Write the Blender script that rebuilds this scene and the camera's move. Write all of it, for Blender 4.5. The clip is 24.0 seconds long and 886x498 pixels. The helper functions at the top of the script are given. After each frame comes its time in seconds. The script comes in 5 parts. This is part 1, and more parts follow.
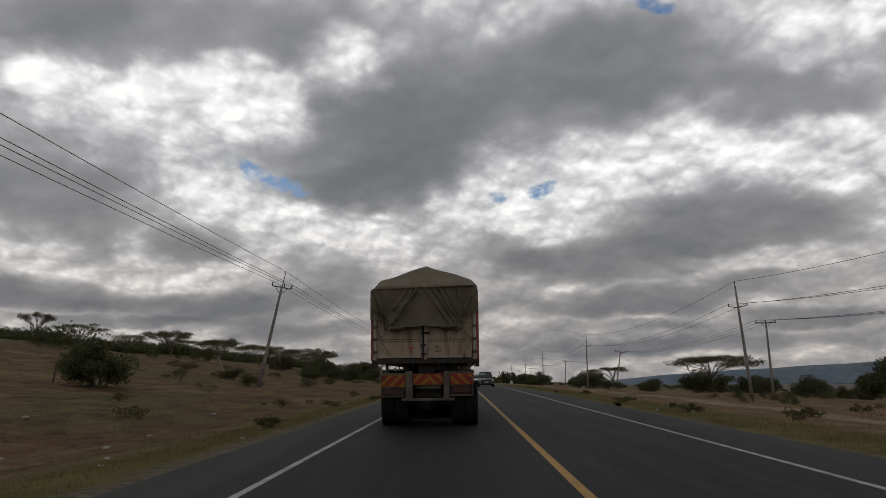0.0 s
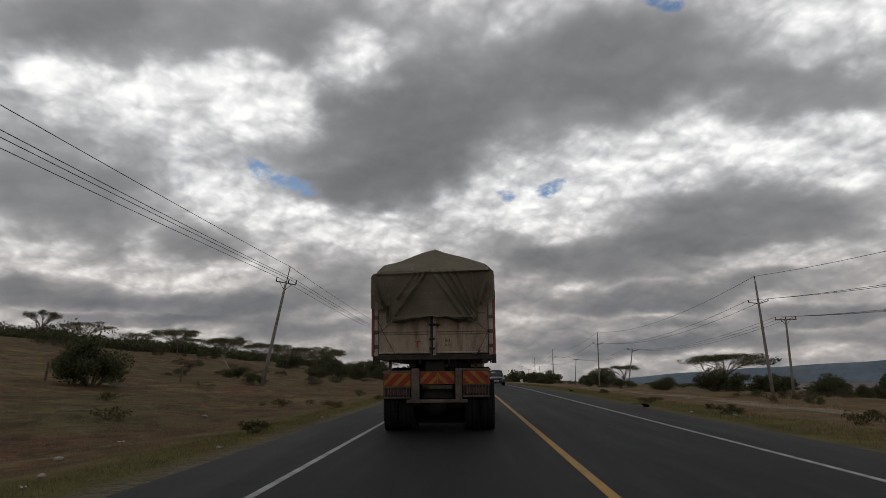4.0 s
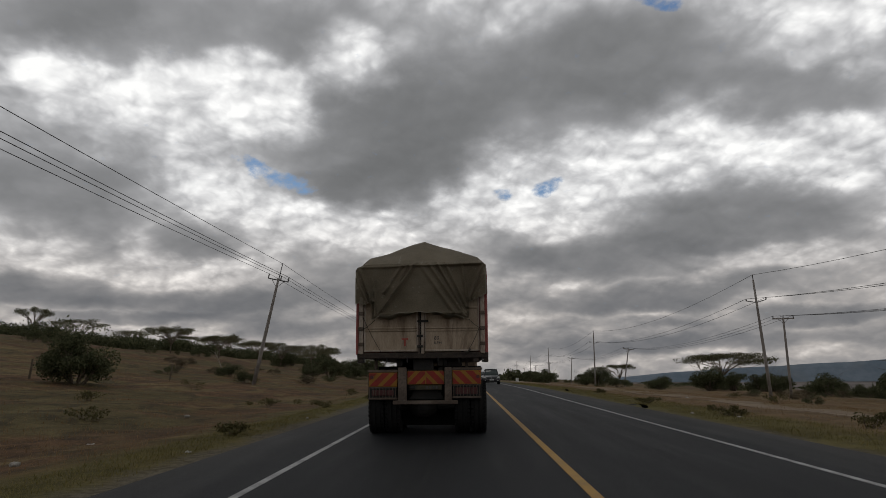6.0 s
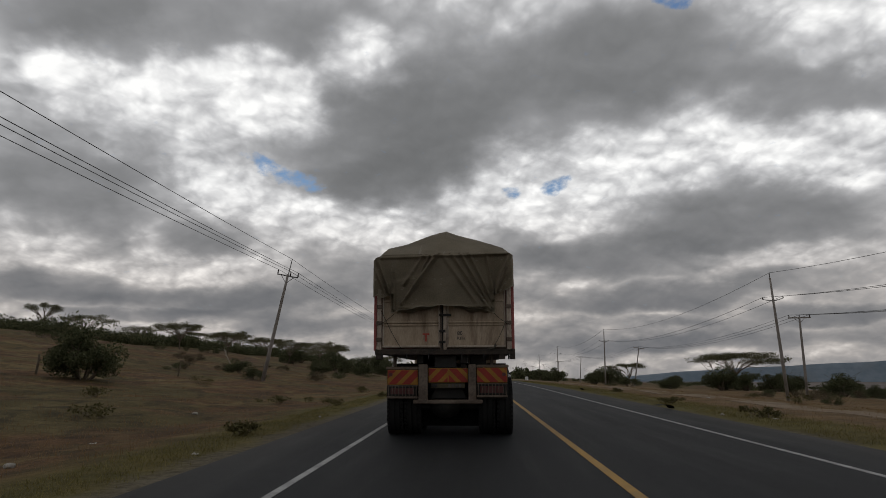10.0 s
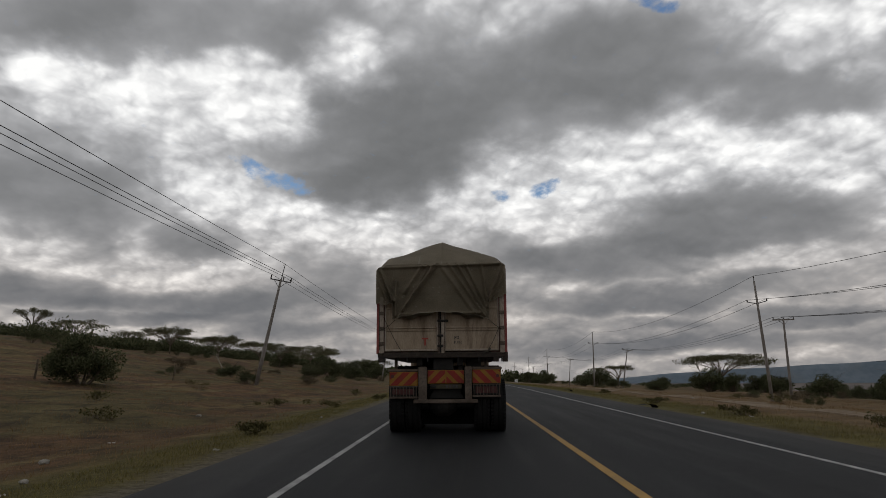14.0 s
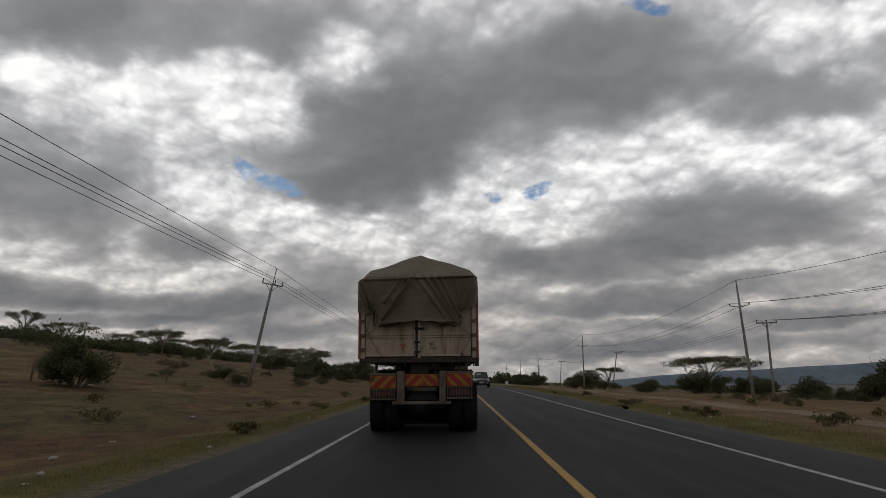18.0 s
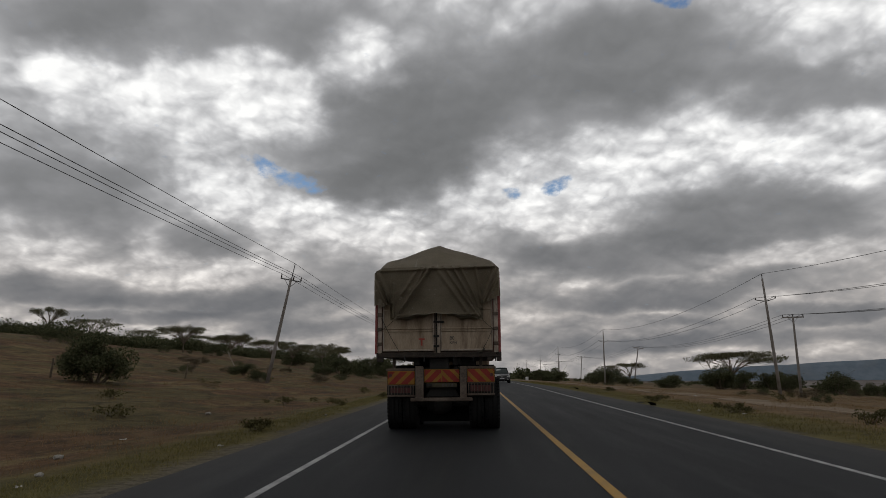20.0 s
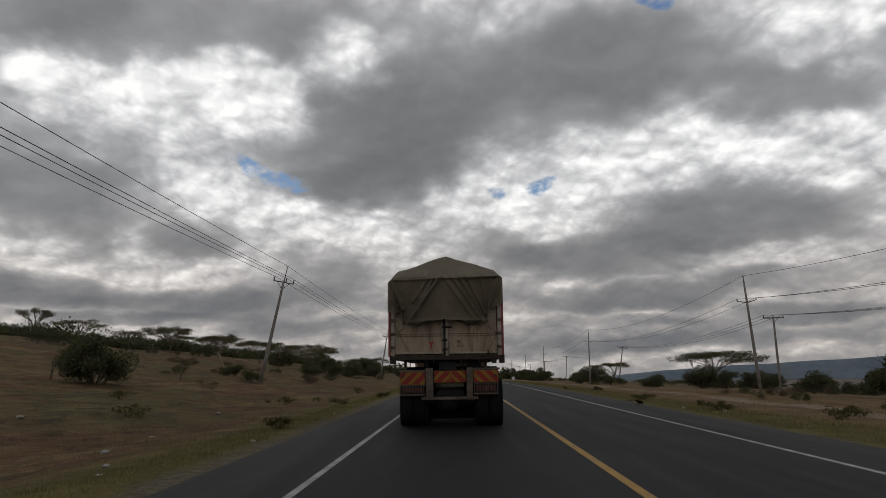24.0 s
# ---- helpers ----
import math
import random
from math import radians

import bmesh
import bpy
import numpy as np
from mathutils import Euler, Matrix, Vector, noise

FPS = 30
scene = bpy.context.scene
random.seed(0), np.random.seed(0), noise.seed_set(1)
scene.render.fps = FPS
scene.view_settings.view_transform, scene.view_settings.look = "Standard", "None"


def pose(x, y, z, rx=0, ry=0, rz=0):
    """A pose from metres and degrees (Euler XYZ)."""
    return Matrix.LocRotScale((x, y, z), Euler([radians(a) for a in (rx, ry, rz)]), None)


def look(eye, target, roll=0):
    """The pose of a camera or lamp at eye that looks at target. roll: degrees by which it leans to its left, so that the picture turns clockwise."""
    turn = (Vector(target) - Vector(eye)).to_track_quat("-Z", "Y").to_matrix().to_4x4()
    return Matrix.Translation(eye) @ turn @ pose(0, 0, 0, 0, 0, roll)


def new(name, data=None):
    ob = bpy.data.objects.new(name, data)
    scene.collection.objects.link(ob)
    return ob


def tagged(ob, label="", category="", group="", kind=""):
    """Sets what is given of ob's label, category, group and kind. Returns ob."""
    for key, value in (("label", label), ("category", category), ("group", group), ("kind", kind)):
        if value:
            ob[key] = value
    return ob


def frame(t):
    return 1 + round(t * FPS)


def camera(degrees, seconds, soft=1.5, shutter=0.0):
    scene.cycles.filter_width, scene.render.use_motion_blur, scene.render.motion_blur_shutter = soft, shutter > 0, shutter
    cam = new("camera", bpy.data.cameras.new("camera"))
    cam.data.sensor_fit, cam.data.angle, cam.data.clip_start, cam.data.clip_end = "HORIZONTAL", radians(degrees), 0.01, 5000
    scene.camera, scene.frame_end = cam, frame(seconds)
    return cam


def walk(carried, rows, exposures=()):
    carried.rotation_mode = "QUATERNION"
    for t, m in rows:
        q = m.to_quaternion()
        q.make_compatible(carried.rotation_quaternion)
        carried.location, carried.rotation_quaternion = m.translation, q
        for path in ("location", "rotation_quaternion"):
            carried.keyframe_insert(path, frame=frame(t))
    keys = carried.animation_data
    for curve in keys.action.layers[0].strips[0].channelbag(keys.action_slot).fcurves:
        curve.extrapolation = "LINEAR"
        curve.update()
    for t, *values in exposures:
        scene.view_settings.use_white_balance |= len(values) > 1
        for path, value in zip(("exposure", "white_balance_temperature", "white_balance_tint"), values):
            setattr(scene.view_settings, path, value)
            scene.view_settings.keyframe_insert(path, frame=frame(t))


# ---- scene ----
cam = camera(64.0, 24.0, soft=0.85)
# seconds, place in metres, tilt, lean and turn in degrees
ROWS = (
    (0.0, -1.210, 2.982, 1.152, 100.14, 0.61, 1.46),
    (0.5, -1.189, 3.247, 1.145, 100.04, 0.54, 1.63),
    (1.0, -1.168, 3.367, 1.138, 100.03, 0.54, 1.93),
    (1.5, -1.238, 3.718, 1.145, 100.15, 0.54, 2.23),
    (2.0, -1.294, 3.993, 1.147, 100.19, 0.53, 2.33),
    (2.5, -1.355, 4.331, 1.151, 100.15, 0.55, 2.33),
    (4.5, -1.318, 5.537, 1.142, 100.02, 0.65, 1.93),
    (5.0, -1.346, 5.814, 1.143, 100.24, 0.74, 1.57),
    (5.5, -1.232, 5.873, 1.166, 100.26, 0.58, 1.73),
    (6.0, -1.217, 6.099, 1.162, 99.91, 0.46, 1.83),
    (6.5, -1.199, 6.319, 1.148, 99.72, 0.34, 2.03),
    (7.0, -1.284, 6.562, 1.127, 100.20, 0.47, 1.85),
    (7.5, -1.184, 6.683, 1.149, 100.03, 0.25, 2.13),
    (8.0, -1.270, 6.866, 1.141, 100.11, 0.36, 2.00),
    (8.5, -1.309, 6.875, 1.161, 100.08, 0.25, 2.23),
    (9.0, -1.412, 6.976, 1.161, 99.89, 0.24, 2.33),
    (9.5, -1.515, 7.026, 1.150, 99.95, 0.35, 2.33),
    (10.0, -1.534, 6.969, 1.155, 99.75, 0.11, 2.44),
    (10.5, -1.649, 6.985, 1.145, 100.09, 0.33, 2.23),
    (12.5, -1.640, 6.412, 1.159, 99.96, 0.32, 1.93),
    (13.0, -1.669, 6.303, 1.160, 99.98, 0.33, 1.93),
    (13.5, -1.675, 6.094, 1.148, 99.82, 0.34, 1.73),
    (14.0, -1.657, 5.950, 1.131, 99.99, 0.42, 1.61),
    (14.5, -1.627, 5.861, 1.152, 100.17, 0.34, 1.63),
    (15.0, -1.612, 5.647, 1.147, 100.04, 0.33, 1.63),
    (15.5, -1.662, 5.495, 1.157, 100.03, 0.43, 1.63),
    (16.0, -1.656, 5.256, 1.152, 99.97, 0.44, 1.63),
    (16.5, -1.633, 5.096, 1.154, 100.00, 0.43, 1.53),
    (17.0, -1.464, 4.774, 1.166, 99.98, 0.22, 1.58),
    (17.5, -1.417, 4.730, 1.156, 100.03, 0.44, 1.23),
    (18.0, -1.275, 4.730, 1.163, 100.14, 0.45, 1.03),
    (18.5, -1.132, 5.011, 1.168, 100.20, 0.34, 1.33),
    (19.0, -1.082, 5.219, 1.183, 99.98, 0.41, 1.89),
    (19.5, -1.127, 5.432, 1.157, 99.84, 0.44, 2.63),
    (21.5, -1.908, 5.119, 1.155, 99.81, 0.72, 2.23),
    (22.0, -1.855, 4.864, 1.167, 100.05, 0.62, 2.10),
    (22.5, -1.931, 4.614, 1.162, 100.01, 0.73, 1.53),
    (23.0, -1.855, 4.397, 1.166, 99.98, 0.63, 1.43),
    (23.5, -1.799, 4.249, 1.167, 99.90, 0.62, 1.43),
    (24.0, -1.764, 4.096, 1.187, 99.81, 0.67, 1.38),
)
walk(cam, [(t, pose(x, y, z, rx, ry, rz)) for t, x, y, z, rx, ry, rz in ROWS])

# ---- sky and sun ----
class Nodes:
    """Short names for building node trees."""

    def __init__(self, tree):
        self.tree = tree
        tree.nodes.clear()

    def add(self, kind):
        return self.tree.nodes.new(kind)

    def plug(self, socket, value):
        if isinstance(value, bpy.types.NodeSocket):
            self.tree.links.new(value, socket)
        elif value is not None:
            socket.default_value = value

    def math(self, op, a, b=None, c=None, clamp=False):
        node = self.add("ShaderNodeMath")
        node.operation, node.use_clamp = op, clamp
        for i, v in enumerate((a, b, c)):
            self.plug(node.inputs[i], v)
        return node.outputs[0]

    def vec(self, op, a, b=None, scale=None):
        node = self.add("ShaderNodeVectorMath")
        node.operation = op
        self.plug(node.inputs[0], a)
        self.plug(node.inputs[1], b)
        if scale is not None:
            self.plug(node.inputs["Scale"], scale)
        return node.outputs["Value"] if op in ("DOT_PRODUCT", "LENGTH") else node.outputs["Vector"]

    def noise(self, vector, scale, detail=4.0, rough=0.5, distort=0.0):
        node = self.add("ShaderNodeTexNoise")
        self.plug(node.inputs["Vector"], vector)
        for key, v in (("Scale", scale), ("Detail", detail), ("Roughness", rough), ("Distortion", distort)):
            self.plug(node.inputs[key], v)
        return node

    def ramp(self, fac, *stops, smooth=False):
        node = self.add("ShaderNodeValToRGB")
        node.color_ramp.interpolation = "EASE" if smooth else "LINEAR"
        while len(node.color_ramp.elements) < len(stops):
            node.color_ramp.elements.new(0.5)
        for el, (at, col) in zip(node.color_ramp.elements, stops):
            el.position = at
            el.color = (*col, 1) if not isinstance(col, (int, float)) else (col, col, col, 1)
        self.plug(node.inputs[0], fac)
        return node.outputs[0]

    def mix(self, fac, a, b, blend="MIX"):
        node = self.add("ShaderNodeMix")
        node.data_type, node.blend_type = "RGBA", blend
        self.plug(node.inputs[0], fac)
        for i, v in ((6, a), (7, b)):
            self.plug(node.inputs[i], (*v, 1) if isinstance(v, tuple) and len(v) == 3 else v)
        return node.outputs[2]

    def smooth(self, v, low, high):
        node = self.add("ShaderNodeMapRange")
        node.interpolation_type = "SMOOTHSTEP"
        self.plug(node.inputs["Value"], v)
        self.plug(node.inputs["From Min"], low)
        self.plug(node.inputs["From Max"], high)
        return node.outputs["Result"]


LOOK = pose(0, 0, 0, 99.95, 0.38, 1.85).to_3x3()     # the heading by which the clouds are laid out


def build_sky():
    world = bpy.data.worlds.new("overcast_sky")
    world.use_nodes = True
    scene.world = world
    n = Nodes(world.node_tree)
    way = n.add("ShaderNodeTexCoord").outputs["Generated"]
    split = n.add("ShaderNodeSeparateXYZ")
    n.plug(split.inputs[0], way)
    up = n.math("MAXIMUM", split.outputs["Z"], 0.0)
    # the cloud deck seen from below: it flattens towards the horizon
    flat = n.math("DIVIDE", 1.0, n.math("ADD", up, 0.20))
    deck = n.vec("MULTIPLY", n.vec("SCALE", way, scale=flat), (1.0, 1.0, 0.0))

    def field(at, scale, detail=0.0, rough=0.5):
        """Noise over the deck, about 0."""
        node = n.noise(at, scale, detail, rough)
        node.noise_dimensions = "2D"
        return n.math("SUBTRACT", node.outputs["Fac"], 0.5)

    def swirl(at, scale, detail, rough):
        node = n.noise(at, scale, detail, rough)
        node.noise_dimensions = "2D"
        return n.vec("SUBTRACT", node.outputs["Color"], (0.5, 0.5, 0.5))

    def heaps(at):
        """Rounded heaps upon heaps with creases between them, about 0."""
        node = n.add("ShaderNodeTexVoronoi")
        node.feature, node.voronoi_dimensions, node.normalize = "SMOOTH_F1", "2D", True
        n.plug(node.inputs["Vector"], at)
        for key, v in (("Scale", 7.5), ("Detail", 2.6), ("Roughness", 0.5), ("Lacunarity", 2.2), ("Smoothness", 0.35), ("Randomness", 1.0)):
            node.inputs[key].default_value = v
        return n.math("SUBTRACT", 0.32, node.outputs["Distance"])

    # the heaps stand up from the deck, so they flatten less than it does
    tall = n.vec("MULTIPLY", n.vec("SCALE", way, scale=n.math("DIVIDE", 1.0, n.math("ADD", up, 0.42))), (1.0, 0.95, 0.0))
    bent_deck = n.vec("ADD", n.vec("SCALE", tall, scale=1.5), n.vec("SCALE", swirl(tall, 12.0, 3.0, 0.5), scale=0.05))
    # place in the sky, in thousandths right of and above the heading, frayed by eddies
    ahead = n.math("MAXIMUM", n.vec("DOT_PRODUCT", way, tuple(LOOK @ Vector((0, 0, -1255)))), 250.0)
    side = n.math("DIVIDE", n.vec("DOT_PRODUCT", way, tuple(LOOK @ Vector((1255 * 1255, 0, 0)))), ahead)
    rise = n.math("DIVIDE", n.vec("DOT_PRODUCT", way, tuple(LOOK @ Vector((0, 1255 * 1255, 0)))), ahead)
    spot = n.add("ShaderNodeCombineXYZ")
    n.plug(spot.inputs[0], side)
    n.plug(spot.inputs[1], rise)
    reach = n.math("MINIMUM", n.math("MULTIPLY_ADD", up, 2.2, 0.22), 1.0)
    eddy = n.vec("ADD", n.vec("SCALE", swirl(tall, 5.0, 2.0, 0.5), scale=190.0), n.vec("SCALE", swirl(tall, 19.0, 5.0, 0.55), scale=60.0))
    eddy = n.vec("MULTIPLY", n.vec("SCALE", eddy, scale=reach), (1.0, 0.62, 0.0))
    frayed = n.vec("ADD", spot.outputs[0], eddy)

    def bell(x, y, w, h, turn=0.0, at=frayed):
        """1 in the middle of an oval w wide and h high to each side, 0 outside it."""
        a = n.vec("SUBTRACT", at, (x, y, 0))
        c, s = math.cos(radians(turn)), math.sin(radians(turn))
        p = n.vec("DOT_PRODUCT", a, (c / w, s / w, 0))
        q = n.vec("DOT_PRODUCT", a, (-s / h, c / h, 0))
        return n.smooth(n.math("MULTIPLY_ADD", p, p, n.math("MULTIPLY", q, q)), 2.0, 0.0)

    total = [0.0]

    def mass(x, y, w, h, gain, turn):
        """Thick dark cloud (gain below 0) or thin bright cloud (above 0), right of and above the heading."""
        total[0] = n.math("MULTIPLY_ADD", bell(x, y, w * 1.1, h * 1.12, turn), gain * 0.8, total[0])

    # the mass high on the left
    mass(-400, 400, 270, 62, -0.38, -3)
    mass(-690, 425, 150, 50, -0.34, 0)
    mass(-220, 400, 90, 50, -0.12, 20)
    # the great mass over the road
    mass(-120, 185, 215, 92, -0.44, 12)
    mass(110, 270, 260, 100, -0.42, 16)
    mass(330, 340, 230, 70, -0.30, 8)
    mass(-100, 118, 140, 38, -0.42, 4)
    mass(450, 300, 150, 40, -0.16, 12)
    # banks at the sides
    mass(660, 285, 160, 40, -0.40, 5)
    mass(-670, 112, 165, 66, -0.54, -6)
    mass(-740, 230, 90, 40, -0.16, 0)
    mass(-440, 14, 80, 32, -0.44, -4)
    mass(545, 58, 190, 46, -0.54, 3)
    mass(400, 30, 110, 40, -0.16, 0)
    mass(300, -20, 150, 34, -0.46, 3)
    mass(350, -88, 190, 20, -0.46, 3)
    mass(130, -20, 55, 50, -0.26, 0)
    mass(-190, -30, 80, 40, -0.28, 8)
    mass(650, -62, 120, 22, -0.20, 3)
    # low banks
    mass(-680, -70, 150, 22, -0.46, -3)
    mass(-350, -96, 170, 24, -0.48, 2)
    mass(-560, -122, 160, 11, -0.32, -2)
    mass(-250, -138, 150, 14, -0.32, 2)
    mass(600, -122, 210, 14, -0.40, 3)
    mass(480, -165, 240, 16, -0.34, 2)
    mass(230, -172, 150, 22, -0.26, 0)
    mass(300, -135, 120, 9, -0.16, 2)
    mass(-700, -150, 110, 8, -0.16, 0)
    # bright thin cloud
    mass(-690, 322, 62, 68, 0.55, 20)
    mass(-530, 275, 85, 44, 0.55, 0)
    mass(-335, 265, 100, 52, 0.55, -8)
    mass(-600, 220, 150, 44, 0.14, 0)
    mass(-140, 335, 50, 80, 0.42, 60)
    mass(-400, 165, 90, 70, 0.22, 0)
    mass(-300, 60, 150, 52, 0.34, -18)
    mass(-150, 30, 110, 34, 0.34, -25)
    mass(-500, 60, 90, 50, 0.16, 0)
    mass(120, 105, 130, 52, 0.36, 10)
    mass(260, 60, 120, 46, 0.26, 0)
    mass(400, 170, 190, 50, 0.28, 6)
    mass(660, 175, 160, 54, 0.34, 0)
    mass(700, 430, 190, 30, 0.40, -4)
    mass(640, 375, 130, 34, 0.14, 0)
    mass(-720, -18, 90, 30, 0.26, 0)
    mass(-500, -44, 160, 22, 0.22, 2)
    mass(540, -22, 150, 22, 0.24, 4)
    mass(180, -70, 70, 26, 0.18, 0)
    mass(430, -128, 150, 12, 0.18, 2)
    mass(-520, -148, 180, 12, 0.16, 0)
    mass(60, -170, 120, 18, 0.10, 0)
    # texture of the deck: broad waves, heaps, and the light that falls on them from above
    wave = field(bent_deck, 4.0, 5.0, 0.5)
    heap = heaps(bent_deck)
    relief = n.math("SUBTRACT", heap, heaps(n.vec("ADD", bent_deck, (-0.008, -0.032, 0.0))))
    # single clouds with lit heads and dark bases
    bank = field(bent_deck, 4.6, 3.5, 0.48)
    heads = n.math("SUBTRACT", bank, field(n.vec("ADD", bent_deck, (-0.016, -0.072, 0.0)), 4.6, 3.5, 0.48))
    low = n.smooth(split.outputs["Z"], 0.26, 0.03)
    thin = n.smooth(total[0], -0.40, 0.10)
    value = n.math("MULTIPLY_ADD", wave, n.math("MULTIPLY_ADD", thin, 0.30, 0.30), total[0])
    value = n.math("MULTIPLY_ADD", heads, n.math("MULTIPLY_ADD", thin, 0.42, 0.12), value)
    value = n.math("MULTIPLY_ADD", heap, n.math("MULTIPLY_ADD", thin, 0.22, 0.05), value)
    value = n.math("TANH", n.math("MULTIPLY", value, 2.0))
    value = n.math("MULTIPLY_ADD", value, 0.28, 0.71)
    # the unseen sky overhead and behind is darkened to dim the light on the land
    unseen_dim = n.math("MAXIMUM", n.smooth(split.outputs["Z"], 0.58, 0.88), n.math("MULTIPLY", n.smooth(split.outputs["Y"], 0.1, -0.5), 0.3))
    value = n.math("MULTIPLY_ADD", unseen_dim, -0.17, value)
    value = n.math("MULTIPLY_ADD", low, -0.075, value)
    bright = n.smooth(value, 0.55, 0.86)
    value = n.math("MULTIPLY_ADD", n.math("ADD", n.math("MULTIPLY", heap, 0.5), relief), n.math("MULTIPLY_ADD", bright, 0.44, 0.05), value)
    value = n.math("MULTIPLY_ADD", field(bent_deck, 45.0, 5.0, 0.55), n.math("MULTIPLY", bright, 0.05), value)
    value = n.math("MINIMUM", n.math("MAXIMUM", value, 0.40), 1.0)
    glow = n.math("POWER", value, 2.25)
    tint = n.ramp(value, (0.36, (0.96, 0.99, 1.0)), (0.55, (0.98, 0.99, 1.02)), (0.75, (0.99, 0.995, 1.015)), (1.0, (1.0, 1.0, 0.99)))
    tint = n.mix(low, tint, n.ramp(value, (0.40, (0.92, 0.965, 1.06)), (0.52, (1.0, 0.985, 1.0)), (0.66, (1.05, 0.985, 0.945)), (0.88, (1.06, 0.99, 0.925))))
    cloud = n.vec("SCALE", tint, scale=glow)
    # gaps of blue
    clear = n.add("ShaderNodeTexSky")
    clear.sky_type, clear.sun_disc, clear.sun_elevation, clear.sun_rotation = "NISHITA", False, radians(58), radians(-25)
    blue = n.vec("MULTIPLY", clear.outputs[0], (0.044, 0.056, 0.066))
    gap = None
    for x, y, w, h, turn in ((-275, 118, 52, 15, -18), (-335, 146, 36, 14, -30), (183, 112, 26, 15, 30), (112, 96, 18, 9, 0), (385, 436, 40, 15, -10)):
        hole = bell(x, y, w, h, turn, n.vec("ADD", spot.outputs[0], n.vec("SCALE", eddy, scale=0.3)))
        gap = hole if gap is None else n.math("MAXIMUM", gap, hole)
    fray = n.math("MULTIPLY_ADD", field(tall, 34.0, 6.0, 0.6), 1.9, gap)
    open_sky = n.math("MULTIPLY", n.smooth(fray, 0.28, 1.35), 0.97)
    colour = n.mix(open_sky, cloud, blue)
    # below the horizon: dull earth
    colour = n.mix(n.smooth(split.outputs["Z"], -0.002, -0.03), colour, (0.10, 0.085, 0.07))
    back = n.add("ShaderNodeBackground")
    n.plug(back.inputs[0], colour)
    back.inputs[1].default_value = 1.0
    n.tree.links.new(back.outputs[0], n.add("ShaderNodeOutputWorld").inputs[0])


build_sky()
sun = new("sun", bpy.data.lights.new("sun", "SUN"))
sun.data.energy, sun.data.angle, sun.data.color = 0.2, radians(30), (1.0, 0.96, 0.9)
sun.matrix_world = look((0, 0, 0), (0.22, -0.48, -0.85))

# ---- materials ----
def material(name, dark, light, rough=0.8, scale=6.0, fine=60.0, bump=0.2, metal=0.0, spec=0.4, spot=None, amount=0.0, island=0.0, thin=0.0, stretch=None, worn=None):
    """A surface of two tones mixed by coarse and fine noise, with relief; spot: a third tone in patches; island: how
    far single pieces differ; thin: light let through by leaves; stretch: streaks; worn: a paler tone on ridges, rubbed
    cloth and painted highlight in one.
    """
    mat = bpy.data.materials.new(name)
    mat.use_nodes = True
    n = Nodes(mat.node_tree)
    at = n.add("ShaderNodeTexCoord").outputs["Object"]
    if stretch:
        at = n.vec("MULTIPLY", at, stretch)
    big = n.noise(at, scale, 5.0, 0.6).outputs["Fac"]
    small = n.noise(at, fine, 4.0, 0.6).outputs["Fac"]
    both = n.math("MULTIPLY_ADD", small, 0.4, n.math("MULTIPLY", big, 0.6))
    if island:
        lone = n.add("ShaderNodeNewGeometry").outputs["Random Per Island"]
        both = n.math("MULTIPLY_ADD", n.math("SUBTRACT", lone, 0.5), island, both)
    colour = n.mix(n.smooth(both, 0.34, 0.66), dark, light)
    if spot:
        patch = n.noise(at, scale * 0.37, 6.0, 0.65, 0.6).outputs["Fac"]
        colour = n.mix(n.math("MULTIPLY", n.smooth(patch, 0.5, 0.68), amount), colour, spot)
    # raised folds turn paler: rubbed canvas plus a highlight painted into the colour
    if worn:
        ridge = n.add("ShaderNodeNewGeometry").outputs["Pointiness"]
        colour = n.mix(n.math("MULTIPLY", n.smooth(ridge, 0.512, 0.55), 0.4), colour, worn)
    shade = n.add("ShaderNodeBsdfPrincipled")
    n.plug(shade.inputs["Base Color"], colour)
    n.plug(shade.inputs["Roughness"], n.math("MULTIPLY_ADD", big, 0.2, rough - 0.1, clamp=True))
    shade.inputs["Metallic"].default_value = metal
    shade.inputs["Specular IOR Level"].default_value = spec
    if bump:
        relief = n.add("ShaderNodeBump")
        relief.inputs["Strength"].default_value = bump
        relief.inputs["Distance"].default_value = 0.02
        n.plug(relief.inputs["Height"], both)
        n.plug(shade.inputs["Normal"], relief.outputs[0])
    surface = shade.outputs[0]
    if thin:
        through_leaf = n.add("ShaderNodeBsdfTranslucent")
        n.plug(through_leaf.inputs[0], colour)
        blend = n.add("ShaderNodeMixShader")
        blend.inputs[0].default_value = thin
        n.plug(blend.inputs[1], surface)
        n.plug(blend.inputs[2], through_leaf.outputs[0])
        surface = blend.outputs[0]
    n.tree.links.new(surface, n.add("ShaderNodeOutputMaterial").inputs[0])
    return mat


def lamp_material(name, colour, strength):
    mat = bpy.data.materials.new(name)
    mat.use_nodes = True
    n = Nodes(mat.node_tree)
    glow = n.add("ShaderNodeEmission")
    glow.inputs[0].default_value, glow.inputs[1].default_value = (*colour, 1), strength
    n.tree.links.new(glow.outputs[0], n.add("ShaderNodeOutputMaterial").inputs[0])
    return mat


